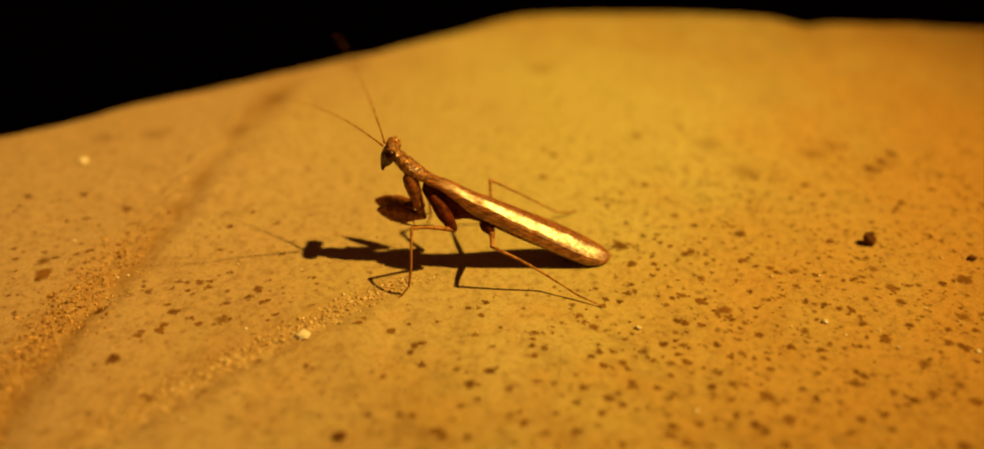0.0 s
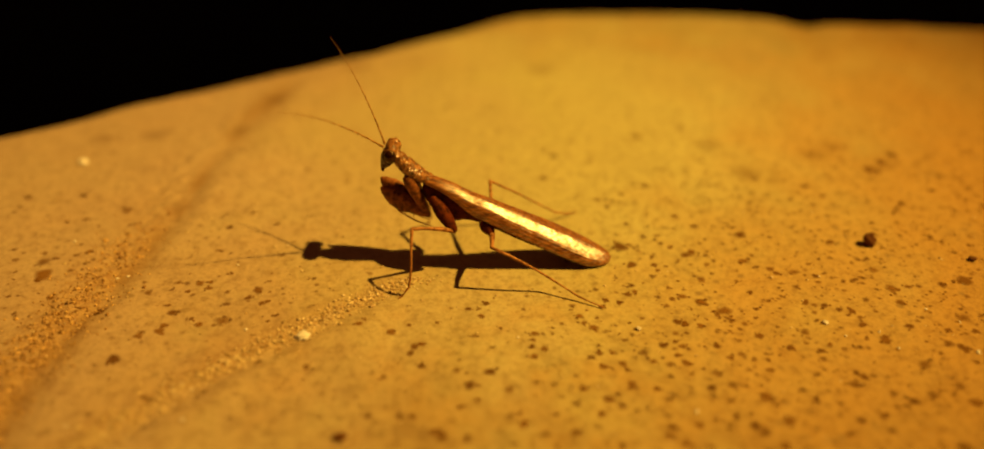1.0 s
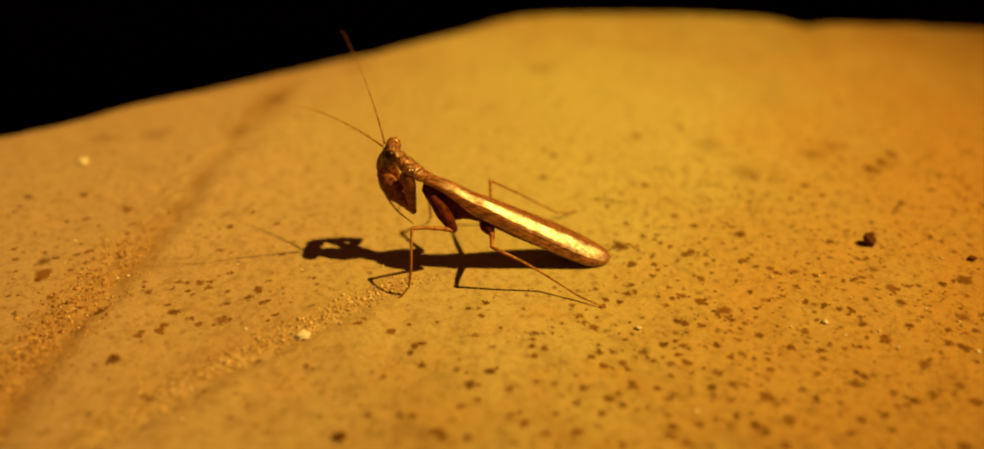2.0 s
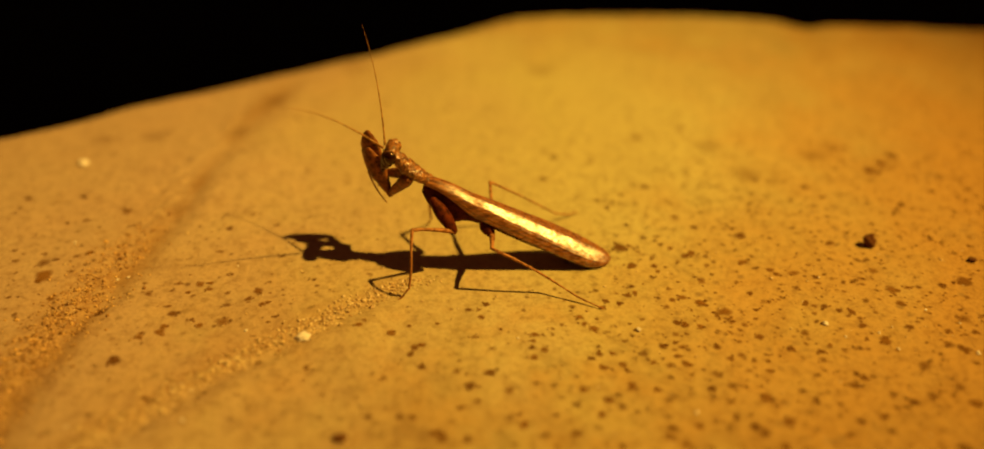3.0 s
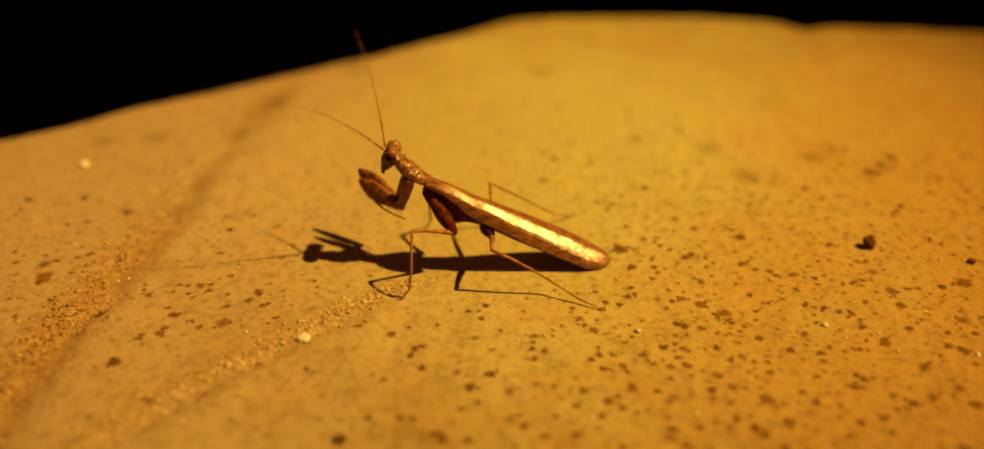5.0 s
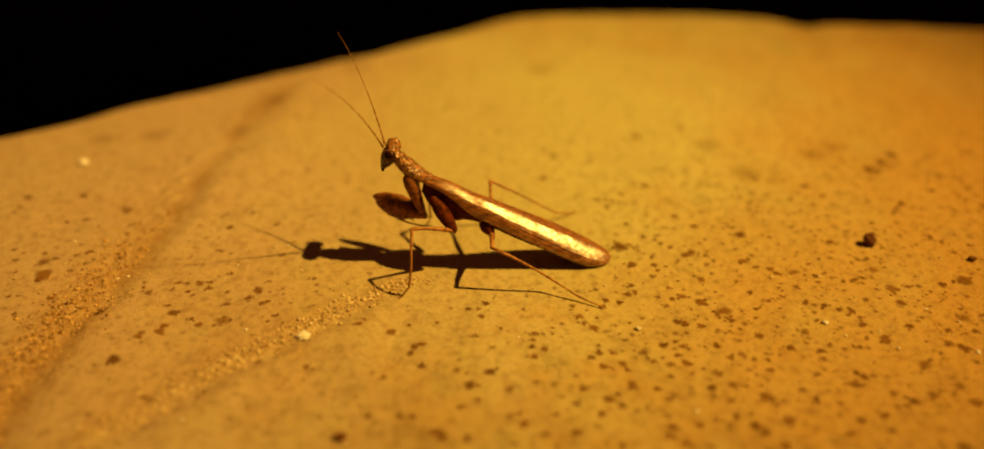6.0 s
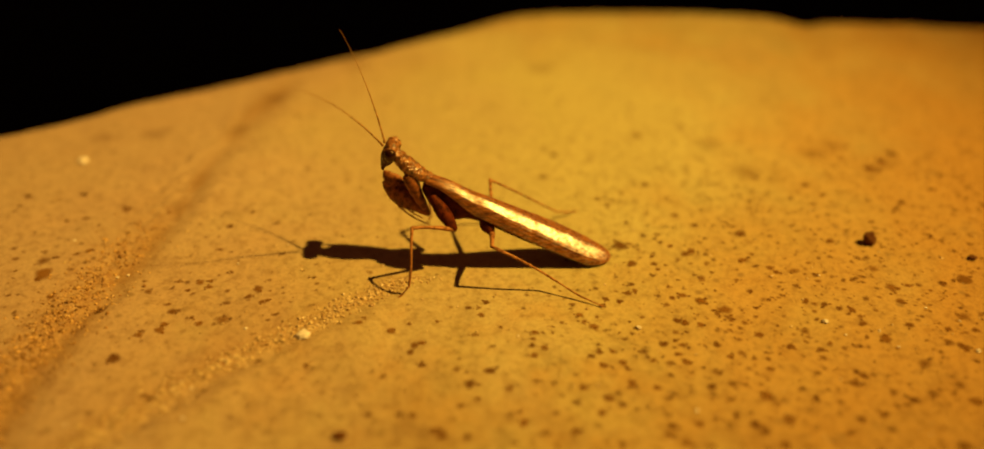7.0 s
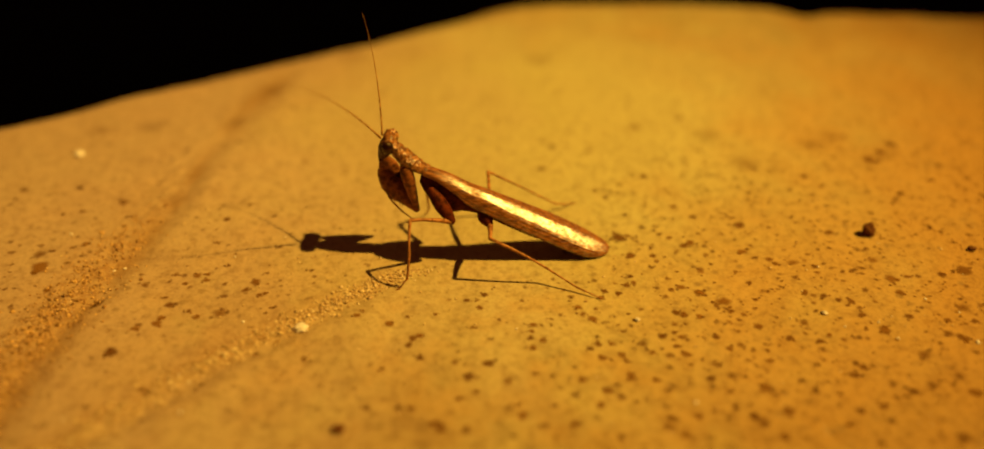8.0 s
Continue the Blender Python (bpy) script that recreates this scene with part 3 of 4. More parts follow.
walking_leg((-7.2, -4.0, 9.6), (-15.1, -7.9, 12.6), [(-15.2, -10.6, 9.9), (-15.3, -12.0, 6.25), (-15.8, -12.7, 2.5)], (-18.3, -13.7, 0.15), 1.0, False)
walking_leg((-7.4, 2.2, 9.6), (-12.9, 8.7, 8.7), [(-13.0, 10.8, 5.6), (-13.0, 12.4, 2.2)], (-14.2, 12.9, 0.15), 1.0, False)
walking_leg((0.0, -3.4, 8.4), (0.0, -10.2, 9.95), [(6.4, -10.8, 6.55), (11.2, -11.0, 3.3)], (20.6, -15.7, 0.15), 0.95, True)
walking_leg((0.0, 1.0, 8.6), (-0.4, 11.5, 11.8), [(7.0, 12.9, 7.0), (13.4, 13.9, 2.6)], (18.3, 18.1, 0.15), 0.72, True)

# grasping forelegs: built along +x from their joint
HIP_LEN, THIGH_LEN = 9.0, 10.5


def foreleg(side):
    hip = part("foreleg_hip", limb((-0.3, 0, 0, 0.85, 1.0), (1.5, 0, 0, 0.95, 1.3), (4.5, 0, 0, 0.85, 1.1), (7.3, 0, 0, 0.65, 0.85), (8.9, 0, 0, 0.5, 0.68), segs=14, rough=0.10), ARM, mantis)
    arm = part("foreleg_thigh", limb((-0.5, 0, 0, 0.5, 0.6), (0.8, 0, 0.10, 0.7, 0.9), (2.4, 0, 0.10, 0.85, 1.35), (4.4, 0, 0.12, 0.90, 1.92), (6.2, 0, 0.12, 0.85, 2.0), (8.2, 0, 0.02, 0.7, 1.65), (9.7, 0, -0.12, 0.45, 1.0), (10.5, 0, -0.2, 0.22, 0.42), segs=18, rough=0.16), ARM, mantis, "broad flattened grasping leg")
    part("foreleg_shin", limb((9.6, 0, 0.4, 0.30, 0.35), (8.6, 0, 1.2, 0.34, 0.42), (7.0, 0, 1.85, 0.32, 0.4), (5.0, 0, 2.05, 0.26, 0.3), (3.8, 0, 1.85, 0.12, 0.12), segs=9), ARM, arm)
    part("foreleg_foot", limb((5.6, 0, 2.45, 0.2, 0.2), (3.6, 0, 2.65, 0.18, 0.18), (1.6, 0, 2.65, 0.15, 0.15), (-0.4, 0, 2.3, 0.13, 0.13), (-1.9, 0, 1.95, 0.09, 0.09), segs=7), LEG, arm, "thin pale brown foot")
    for i in range(7):
        x = 2.4 + i * 0.92
        part("spine", limb((x, 0.3 * (i % 2 * 2 - 1), 1.45, 0.10, 0.10), (x - 0.25, 0.35 * (i % 2 * 2 - 1), 1.95, 0.06, 0.06), (x - 0.55, 0.35 * (i % 2 * 2 - 1), 2.35, 0.02, 0.02), segs=6, steps=2), ARM, arm)
    return hip, arm


hip_near, arm_near = foreleg(-1)
hip_far, arm_far = foreleg(1)


# ---- small things on the slab ----
def lump(name, x, y, size, material, label, category, seed, rough=0.35, turn=0.0, sink=0.3):
    bm = bmesh.new()
    bmesh.ops.create_icosphere(bm, subdivisions=3, radius=1)
    for v in bm.verts:
        d = v.co.copy()
        k = 1 + rough * noise.noise(d * 1.3 + Vector((seed, 0, seed))) + rough * 0.4 * noise.noise(d * 3.6 + Vector((0, seed, 0)))
        v.co = Vector((d.x * size[0], d.y * size[1], d.z * size[2])) * k * MM
    ob = link_mesh(name, bm, material)
    ob.matrix_world = pose(x * MM, y * MM, (ground_z(x, y) + size[2] * (1 - sink)) * MM, 0, 0, turn)
    return tagged(ob, label, category)


lump("pebble", -34.2, -24.9, (1.15, 0.95, 0.55), PALE, "small pale angular pebble in the sandy trowel lap", "pebble", 2.0, 0.75, 20)
lump("stone_chip", -97.2, 39.6, (1.15, 0.95, 0.6), PALE, "bright pale stone chip lying on cement", "stone chip", 5.0, 0.4, 10)
lump("stone_chip", 61.7, -20.1, (0.65, 0.40, 0.35), PALE, "tiny whitish stone chip lying on cement", "stone chip", 7.0, 0.5, -25)
lump("stone_chip", 27.0, -21.8, (0.40, 0.45, 0.35), PALE, "tiny pale stone chip among dark specks", "stone chip", 9.0, 0.4, 15)
for x, y, size in ((-86.9, 6.1, 0.55), (-52.9, -37.3, 0.5), (-50.7, -38.7, 0.45), (-50.0, -46.3, 0.5), (-68.2, -47.8, 0.42), (-45.0, -22.7, 0.5), (-50.8, -2.8, 0.36), (4.7, -24.7, 0.36),
                   (33.8, -43.1, 0.55), (64.4, -23.8, 0.4), (70.9, -22.7, 0.45), (72.8, -27.1, 0.45), (81.9, -16.1, 0.45), (86.7, -20.0, 0.35), (86.7, -28.2, 0.7), (-73.8, -6.7, 0.5), (-71.8, -6.2, 0.5),
                   (-42.1, 4.3, 0.3), (55.4, -5.8, 0.3), (64.6, -6.0, 0.4)):
    tagged(lump("sand_grain", x, y, (size * 0.62, size * 0.5, size * 0.3), PALE, "coarse pale grain of sand glinting on the cement", "sand grain", x, 0.5, x * 7), group="coarse sand grains")
lump("soil_crumb", 78.0, 5.2, (1.15, 1.2, 1.65), CRUMB, "dark crumb of soil standing on the slab", "soil crumb", 4.0, 0.45, 30)
lump("soil_crumb", 97.2, -0.4, (0.8, 0.7, 0.5), CRUMB, "small flat dark crumb of soil", "soil crumb", 8.0, 0.4, 0)
lump("soil_crumb", -24.1, -49.9, (1.2, 0.9, 0.45), CRUMB, "dark crumb of soil on the slab", "soil crumb", 11.0, 0.4, 0)


def scatter(name, spots, material, label, category, flat, sides):
    """Many small flattened lumps in one mesh: (x, y, diameter) in millimetres."""
    rnd = random.Random(17)
    verts, faces = [], []
    xs = np.array([s[0] for s in spots])
    ys = np.array([s[1] for s in spots])
    zs = surface(xs, ys)
    for (x, y, d), z in zip(spots, zs):
        base = len(verts)
        turn, stretch = rnd.uniform(0, 6.3), rnd.uniform(0.6, 1.0)
        h = flat * d
        for ring, (rr, hh) in enumerate(((1.0, -0.35), (0.82, 0.55))):
            for k in range(sides):
                a = 2 * math.pi * k / sides
                r = d / 2 * rr * rnd.uniform(0.72, 1.2)
                px, py = r * math.cos(a), r * math.sin(a) * stretch
                verts.append(((x + px * math.cos(turn) - py * math.sin(turn)) * MM, (y + px * math.sin(turn) + py * math.cos(turn)) * MM, (z + h * hh * rnd.uniform(0.7, 1.2)) * MM))
        verts.append((x * MM, y * MM, (z + h * rnd.uniform(0.7, 1.0)) * MM))
        for k in range(sides):
            n = (k + 1) % sides
            faces.append((base + k, base + n, base + sides + n, base + sides + k))
            faces.append((base + sides + k, base + sides + n, base + 2 * sides))
    me = bpy.data.meshes.new(name)
    me.from_pydata(verts, [], faces)
    me.materials.append(material)
    return tagged(new(name, me), label, category, kind="stuff")


# the specks that stand out on the slab: across, along, diameter in millimetres; then the rest, thickening towards the tail side
DARK_HEAD_END = [
    (-88.7, -5.6, 3), (-84.5, -12.8, 1.6), (-82.5, 2.5, 1.5), (-80.7, -18.5, 1.1), (-78.5, -23.8, 1.1), (-65.9, -31.7, 2.3), (-60.4, -23.6, 1.6),
    (-60, -22, 1.2), (-56.6, -41.4, 2), (-55.6, 10.7, 1.5), (-53.8, -21.5, 1.3), (-51.8, -5.6, 1.1), (-24.4, -21.5, 1.2), (-18.3, -23.6, 1.5),
    (-14.4, -29.5, 1.3), (-13.8, -27.7, 1.5), (-12.5, -27, 1.1), (-12.2, -33, 1.4), (-10.1, -20.6, 0.8), (-1.1, -14.7, 1.2), (-0.4, -34.3, 1.8),
    (5.2, -46.7, 1.8), (7.8, -23.5, 1.3), (9.3, -27.8, 1.3),
]
DARK_MIDDLE = [
    (15.5, -38.2, 1.4), (17.6, -29.9, 1.4), (18.1, -43.9, 1.3), (19.1, -28.7, 1.3), (19.5, -32.3, 1.6), (19.5, -40.6, 1.6), (21.5, -28.3, 1.1),
    (21.7, -13.2, 1.1), (24.4, -13.9, 1.3), (25.4, 20.8, 1.2), (26.4, -21.8, 0.8), (26.6, 5, 2.6), (28.2, -1.5, 2.2), (32.8, -1.5, 1.1),
    (33.2, -25.1, 1), (33.2, -28.7, 1.2), (33.8, -46.2, 1.4), (34.3, -30.9, 1.6), (34.5, -19.5, 1.4), (34.9, -1.8, 0.6), (35.8, -20.2, 1.4),
    (36.7, -6.9, 0.7), (37, 5, 1.2), (38.6, -20.6, 1.4),
]
DARK_TAIL = [
    (41.1, 3.4, 1.8), (42.3, -29.4, 1.3), (42.8, -46.2, 1.8), (46.4, -50.8, 1.6), (48.5, -32.7, 1.1), (48.8, -23.5, 1.4), (48.9, -30, 1),
    (50.1, -10.6, 1.1), (50.9, -0.2, 1.9), (53.5, -26.8, 1.5), (56.6, -4.6, 1.3), (57.4, -48.3, 1.3), (58.9, -27.7, 1.3), (59.9, -13.7, 1.5),
    (64.2, -34.6, 1.5), (64.5, -43.9, 1.7), (67.4, -41.8, 1.2), (67.8, -16.6, 1.6), (68.6, -20.6, 1.5), (71.3, -24.9, 2), (80.9, -40.9, 2.1),
    (84.6, -27, 2), (92.9, -7.3, 2.7),
]
BROWN_HEAD_END = [
    (-91.5, 13.9, 1.2), (-84.8, 1.1, 1.1), (-80.4, -31.5, 1.1), (-73, -18, 2.5), (-63.8, -25.1, 1.7), (-60.9, -15.9, 1), (-59.6, -18.2, 1.7),
    (-58.6, -11.4, 1), (-56.8, -8.9, 1.5), (-55.6, -19.8, 1.1), (-54.9, -8.5, 1), (-54.7, -10.4, 1.3), (-46.5, -13.3, 1.5), (-45.2, -10.8, 2.1),
    (-43.6, -14.9, 1.3), (-42.6, -14.3, 1), (-41.5, -20.2, 0.8), (-40.3, -18.5, 1.1), (-38.7, -20.6, 0.6), (-37.7, -4.6, 0.6), (-15.2, -21.5, 1),
    (-13, -45, 1.2), (-9.2, -48.5, 1.4), (-7.9, -49.6, 1.8), (-5.1, -43, 1.5),
]
BROWN_MIDDLE = [
    (-4.4, -16.4, 1.1), (-3.9, -49.9, 1.4), (-3.8, -37.7, 1.9), (-2.3, -41.4, 1.2), (-2, -18.5, 1.2), (1.6, -22, 0.9), (4.5, -44.4, 1),
    (7.2, -27.3, 1.3), (7.5, -25.4, 1.1), (7.5, -29.9, 1.4), (10.6, -44.3, 0.9), (11.1, -21.8, 0.8), (13.5, -48.3, 1.5), (16.4, -18.2, 1.5),
    (17.1, -20.2, 1.3), (18.7, -21.5, 1.7), (19.1, -26.6, 0.8), (20.6, -51, 1.3), (20.9, -15.3, 1.3), (23, -31.5, 1.3), (23.6, -33, 1),
    (23.8, -43, 0.9), (23.9, -36.8, 1.9), (25.5, -20, 0.7), (26.2, -11.4, 1.5),
]
BROWN_TAIL = [
    (27.7, -10.6, 1.3), (28, -37.7, 1.3), (28.5, -30.5, 1.3), (28.5, -48.5, 1.8), (29.2, -46.6, 1.7), (30.8, -26.1, 1.6), (30.8, -50.3, 1.8),
    (33.2, -3.3, 1), (34.3, -26.3, 1.4), (34.6, -12.8, 1.2), (35.2, 6.4, 1.3), (35.2, 30.1, 1.7), (35.6, -22.7, 0.8), (36.6, -12, 1.7),
    (37.4, -37.3, 1.7), (39.6, 2.2, 1.7), (40, -13.7, 2), (40.1, -44.4, 1.3), (40.5, -26.3, 1.4), (43.5, 12.9, 1.5), (43.9, -16.3, 2.7),
    (44, -47.8, 1.5), (46.1, -39.7, 2.2), (48.5, -45.2, 1.9), (50, -15.7, 1.1),
]
BROWN_TAIL_END = [
    (52.5, 9.5, 2.4), (54.4, -40.3, 1.6), (55.7, -3.1, 1.7), (60.3, -45, 1.5), (60.9, -26.1, 1.1), (62.2, -36.5, 2.1), (63.1, -14.9, 1.5),
    (63.3, -33.5, 1.3), (64.1, -5.8, 1.4), (65.6, -16.1, 1.2), (68.1, -24.3, 1), (69, -41.7, 1), (70.4, 6.1, 1.9), (70.7, -40.5, 1.9),
    (74.7, -51.2, 2), (77, -21.1, 1.8), (77.6, -10, 2.3), (77.9, -14.1, 1.7), (81.1, -9.3, 1.4), (83.7, -22.2, 1.3), (88, -8.7, 1.6),
    (88.6, -22.4, 1.4), (93.2, 40.7, 2.1),
]
FAINT_HEAD_END = [
    (-104.1, 19.7, 1.1), (-104.1, 17.4, 1.1), (-103.8, 23.7, 1.8), (-98.2, 2.9, 1.2), (-96.3, -0.7, 1.4), (-94.6, -4.8, 0.8), (-92.7, -12.6, 1.2),
    (-91.6, 24.3, 1.7), (-91.3, 1.8, 1.2), (-90.4, -1.3, 2.7), (-89.3, -18, 1.3), (-88.2, 0, 1.2), (-87.8, 14.9, 1.4), (-83.9, -4.1, 1.2),
    (-83.4, -14.1, 1), (-81.9, -1.8, 1), (-79.9, 18.4, 2.3), (-77.4, 12.6, 1.1), (-76.8, 9, 1.2), (-75.7, -11.8, 1.1), (-74.7, 0.9, 0.9),
    (-68.7, -33.3, 0.7), (-65.9, -12.2, 1.6), (-65.6, -45, 1.2), (-63.4, -24, 1.1), (-61.7, -11, 1.1), (-61, -8.7, 1.1), (-58.6, -17.8, 1.1),
    (-55.6, 2.2, 1.3), (-51.9, 16.6, 1.3),
]
FAINT_MIDDLE = [
    (-50.9, -11.6, 1.2), (-50.2, -15.3, 1.5), (-49.8, -20.2, 2.7), (-45.8, 12.1, 1.3), (-42.7, 0.9, 1.3), (-40.9, -31.5, 1.4), (-23.5, -20.2, 0.9),
    (-20.2, -44.9, 1.5), (-18.6, -35.6, 1.4), (-15.1, -44.9, 1.5), (-6.1, -34, 1.3), (-3.1, -24.3, 1.4), (-2.5, -16.4, 1.1), (-2.2, -37.9, 1),
    (3, -38.7, 1.9), (3.6, -51.2, 1.2), (7.6, -36.8, 1.3), (8.6, -48.8, 1.4), (9.3, -23.6, 1.1), (11.1, -23.5, 0.9), (11.8, 33.2, 1.8),
    (12.9, -20.6, 1), (14, -41.8, 1.6), (14.8, -16.4, 0.8), (14.9, 43.8, 1.7), (15.2, -15.1, 1.3), (21.2, -39.1, 1.4), (21.7, -42, 1.5),
    (23.3, -23.1, 0.8), (23.5, 42, 1.6),
]
FAINT_TAIL = [
    (23.6, 23.7, 1.4), (24, -24.9, 1.3), (25.6, -23.3, 0.9), (27.1, -28.2, 1.8), (28.5, 23.2, 1.2), (28.9, -44, 1.2), (31, -34.4, 1.3),
    (31.4, -31.2, 1.6), (31.8, -5.4, 1.1), (31.9, 8.7, 1.6), (33.2, -14.9, 1.3), (34.4, -9.1, 1.1), (34.7, -33.6, 1.1), (34.9, 9.2, 1.3),
    (35.2, -27, 0.9), (36.2, 53.9, 2.1), (36.6, -44.9, 1.2), (36.9, -32.5, 0.9), (39, -33.6, 1.6), (39.7, -13.5, 1.7), (39.9, 17.2, 1.6),
    (40, -40.5, 1.6), (41.1, -36.7, 1.8), (41.4, -6.5, 1.8), (43.5, -1.1, 1.4), (43.9, -4.3, 1), (44.5, -28.5, 1.5), (46.4, -29.9, 1.1),
    (46.9, -20, 1.4), (47.2, -41.5, 1.3),
]
FAINT_TAIL_END = [
    (48.2, -6.9, 1.1), (49.8, -51.1, 1.2), (52.7, -37.9, 1.3), (57.3, -22.7, 1.7), (58.6, -29.9, 1.4), (59.4, -9.1, 1.3), (60.1, -4.3, 2.2),
    (61.4, 33.2, 1.4), (63.1, -27.3, 1.2), (64.5, -47.4, 1.5), (66, -34.3, 1.1), (66.9, 23.7, 1.5), (67.9, -38.7, 1.6), (68.8, -18.5, 1.2),
    (71, -7.3, 1.6), (71.5, -13.3, 1.3), (72.1, 29.8, 2.3), (74.4, 25.1, 1.6), (74.6, -39, 1.8), (75.9, -31.5, 2.4), (76.1, -3.9, 2),
    (79.9, -36.8, 1.7), (82.4, -25.8, 1.9), (87.9, -18.7, 2.6), (89.1, 37.4, 3.1), (91, 21.6, 1.9), (96.7, 44.1, 2.5), (98.9, 5, 1.4),
]
STRENGTH = ((1.35, DARK_HEAD_END + DARK_MIDDLE + DARK_TAIL), (1.08, BROWN_HEAD_END + BROWN_MIDDLE + BROWN_TAIL + BROWN_TAIL_END), (0.78, FAINT_HEAD_END + FAINT_MIDDLE + FAINT_TAIL + FAINT_TAIL_END))
MARKED = [(x, y, 1.1 * d, w) for w, spots in STRENGTH for x, y, d in spots]


def speck_spots():
    rnd = random.Random(5)
    spots = list(MARKED)
    taken = np.array([m[:2] for m in MARKED])
    while len(spots) < 5000:
        x, y = rnd.uniform(-125, 155), rnd.uniform(-60, 75)
        if y > np.interp(x, [p[0] for p in RIM], [p[1] for p in RIM]) - 9:
            continue
        thick = 1 / (1 + math.exp(-(x - 14 - 0.22 * y) / 9.0)) * (1 / (1 + math.exp((y - 38) / 8.0)))
        thick = max(thick, 0.27 if y < 18 else (0.13 if x > 0 else 0.05)) * (0.5 + 1.0 * (noise.noise(Vector((x * 0.09, y * 0.09, 3))) + 0.5))
        if abs(y) < 9 and -30 < x < 24:
            thick *= 0.25
        near = np.min(np.hypot(taken[:, 0] - x, taken[:, 1] - y))
        if rnd.random() < thick and near > 1.6:
            d = 0.45 + 0.95 * rnd.random() ** 1.8
            weight = rnd.uniform(0.22, 0.68) * (1.25 if x > 25 else 1.0)
            spots.append((x, y, d, weight))
            if rnd.random() < 0.3:
                spots.append((x + rnd.uniform(-1.1, 1.1), y + rnd.uniform(-0.7, 0.7), d * rnd.uniform(0.5, 0.9), weight * 0.8))
    # crumbs of the same dirt round the larger spots
    for x, y, d, w in MARKED:
        for _ in range(rnd.randint(1, 3)):
            a = rnd.uniform(0, 6.3)
            r = d * rnd.uniform(0.4, 0.85)
            spots.append((x + r * math.cos(a), y + 0.8 * r * math.sin(a), d * rnd.uniform(0.25, 0.5), w * rnd.uniform(0.6, 1.0)))
    return spots


def sand_spots(which, count):
    rnd = random.Random(9)
    spots = []
    while len(spots) < count:
        y = rnd.uniform(-58, 60)
        kind = rnd.random() * 0.15 + 0.85 if which == "loose" else (0.2 if which == "far" else 0.6)
        if kind < 0.45:
            x = float(lap_x(y, LAP_A)) - 4.5 + rnd.gauss(0, 3.6)
            if rnd.random() < (y + 25) / 45:
                continue
        elif kind < 0.85:
            x = float(lap_x(y, LAP_B)) - 2.6 + rnd.gauss(0, 2.3)
            if y > -6:
                continue
        else:
            x = rnd.uniform(-110, 120)
        d = 0.14 + 0.60 * rnd.random() ** 3
        if kind < 0.85 and rnd.random() < 0.045:
            d = rnd.uniform(0.6, 1.25)
        spots.append((x, y, d))
    return spots


# broad faint smudges
SMUDGES = [(x, y, d, 0.21) for x, y, d in (
    (-58, 75, 9), (-64, 57, 7), (-84, 54, 9), (-97, 52, 7), (78, 45, 9), (84, 49, 7), (93, 39, 8), (54, 50, 7), (60, 36, 9), (-70, 20, 7), (14, 95, 10), (-40, 97, 11))]


def stains(name, spots, material, label, category):
    """Thin dirt spots lying on the cement, thick in the middle and fading out at a ragged rim."""
    rnd = random.Random(23)
    sides = 12
    verts, faces, soft = [], [], []
    for x, y, d, weight in spots:
        base = len(verts)
        turn, stretch = rnd.uniform(0, 6.3), rnd.uniform(0.68, 1.0)
        weight *= float(np.interp(y, (10, 40), (1.0, 1.45)))
        lobes = [rnd.uniform(-0.15, 0.15) for _ in range(4)]
        phase = [rnd.uniform(0, 6.3) for _ in range(4)]
        verts.append((x, y))
        soft.append(weight)
        for rr, edge in ((0.50, 0.72), (1.35, 0.0)):
            for k in range(sides):
                a = 2 * math.pi * k / sides
                r = d / 2 * rr * (1 + sum(q * math.sin((n + 2) * a + f) for n, (q, f) in enumerate(zip(lobes, phase))))
                px, py = r * math.cos(a), r * math.sin(a) * stretch
                verts.append((x + px * math.cos(turn) - py * math.sin(turn), y + px * math.sin(turn) + py * math.cos(turn)))
                soft.append(edge * weight)
        for k in range(sides):
            n = (k + 1) % sides
            faces.append((base, base + 1 + k, base + 1 + n))
            faces.append((base + 1 + k, base + 1 + sides + k, base + 1 + sides + n, base + 1 + n))
    flat = np.array(verts)
    z = surface(flat[:, 0], flat[:, 1]) + 0.06 + 0.03 * np.array(soft)
    me = bpy.data.meshes.new(name)
    me.from_pydata((np.column_stack([flat, z]) * MM).tolist(), [], faces)
    me.attributes.new("cover", "FLOAT", "POINT").data.foreach_set("value", soft)
    me.polygons.foreach_set("use_smooth", [True] * len(me.polygons))
    me.materials.append(material)
    return tagged(new(name, me), label, category, kind="stuff")


stains("dirt_specks", speck_spots() + SMUDGES, DIRT, "scattered dark brown dirt specks on the cement", "dirt")
scatter("sand_grains", sand_spots("near", 4600), SAND, "pale glinting sand grains along a trowel lap", "sand", 0.45, 5)
scatter("sand_grains", sand_spots("far", 4600), GRIT, "orange-brown gritty sand along a trowel lap", "sand", 0.45, 5)
scatter("sand_grains", sand_spots("loose", 1300), SAND, "loose pale sand grains strewn over the cement", "sand", 0.45, 5)


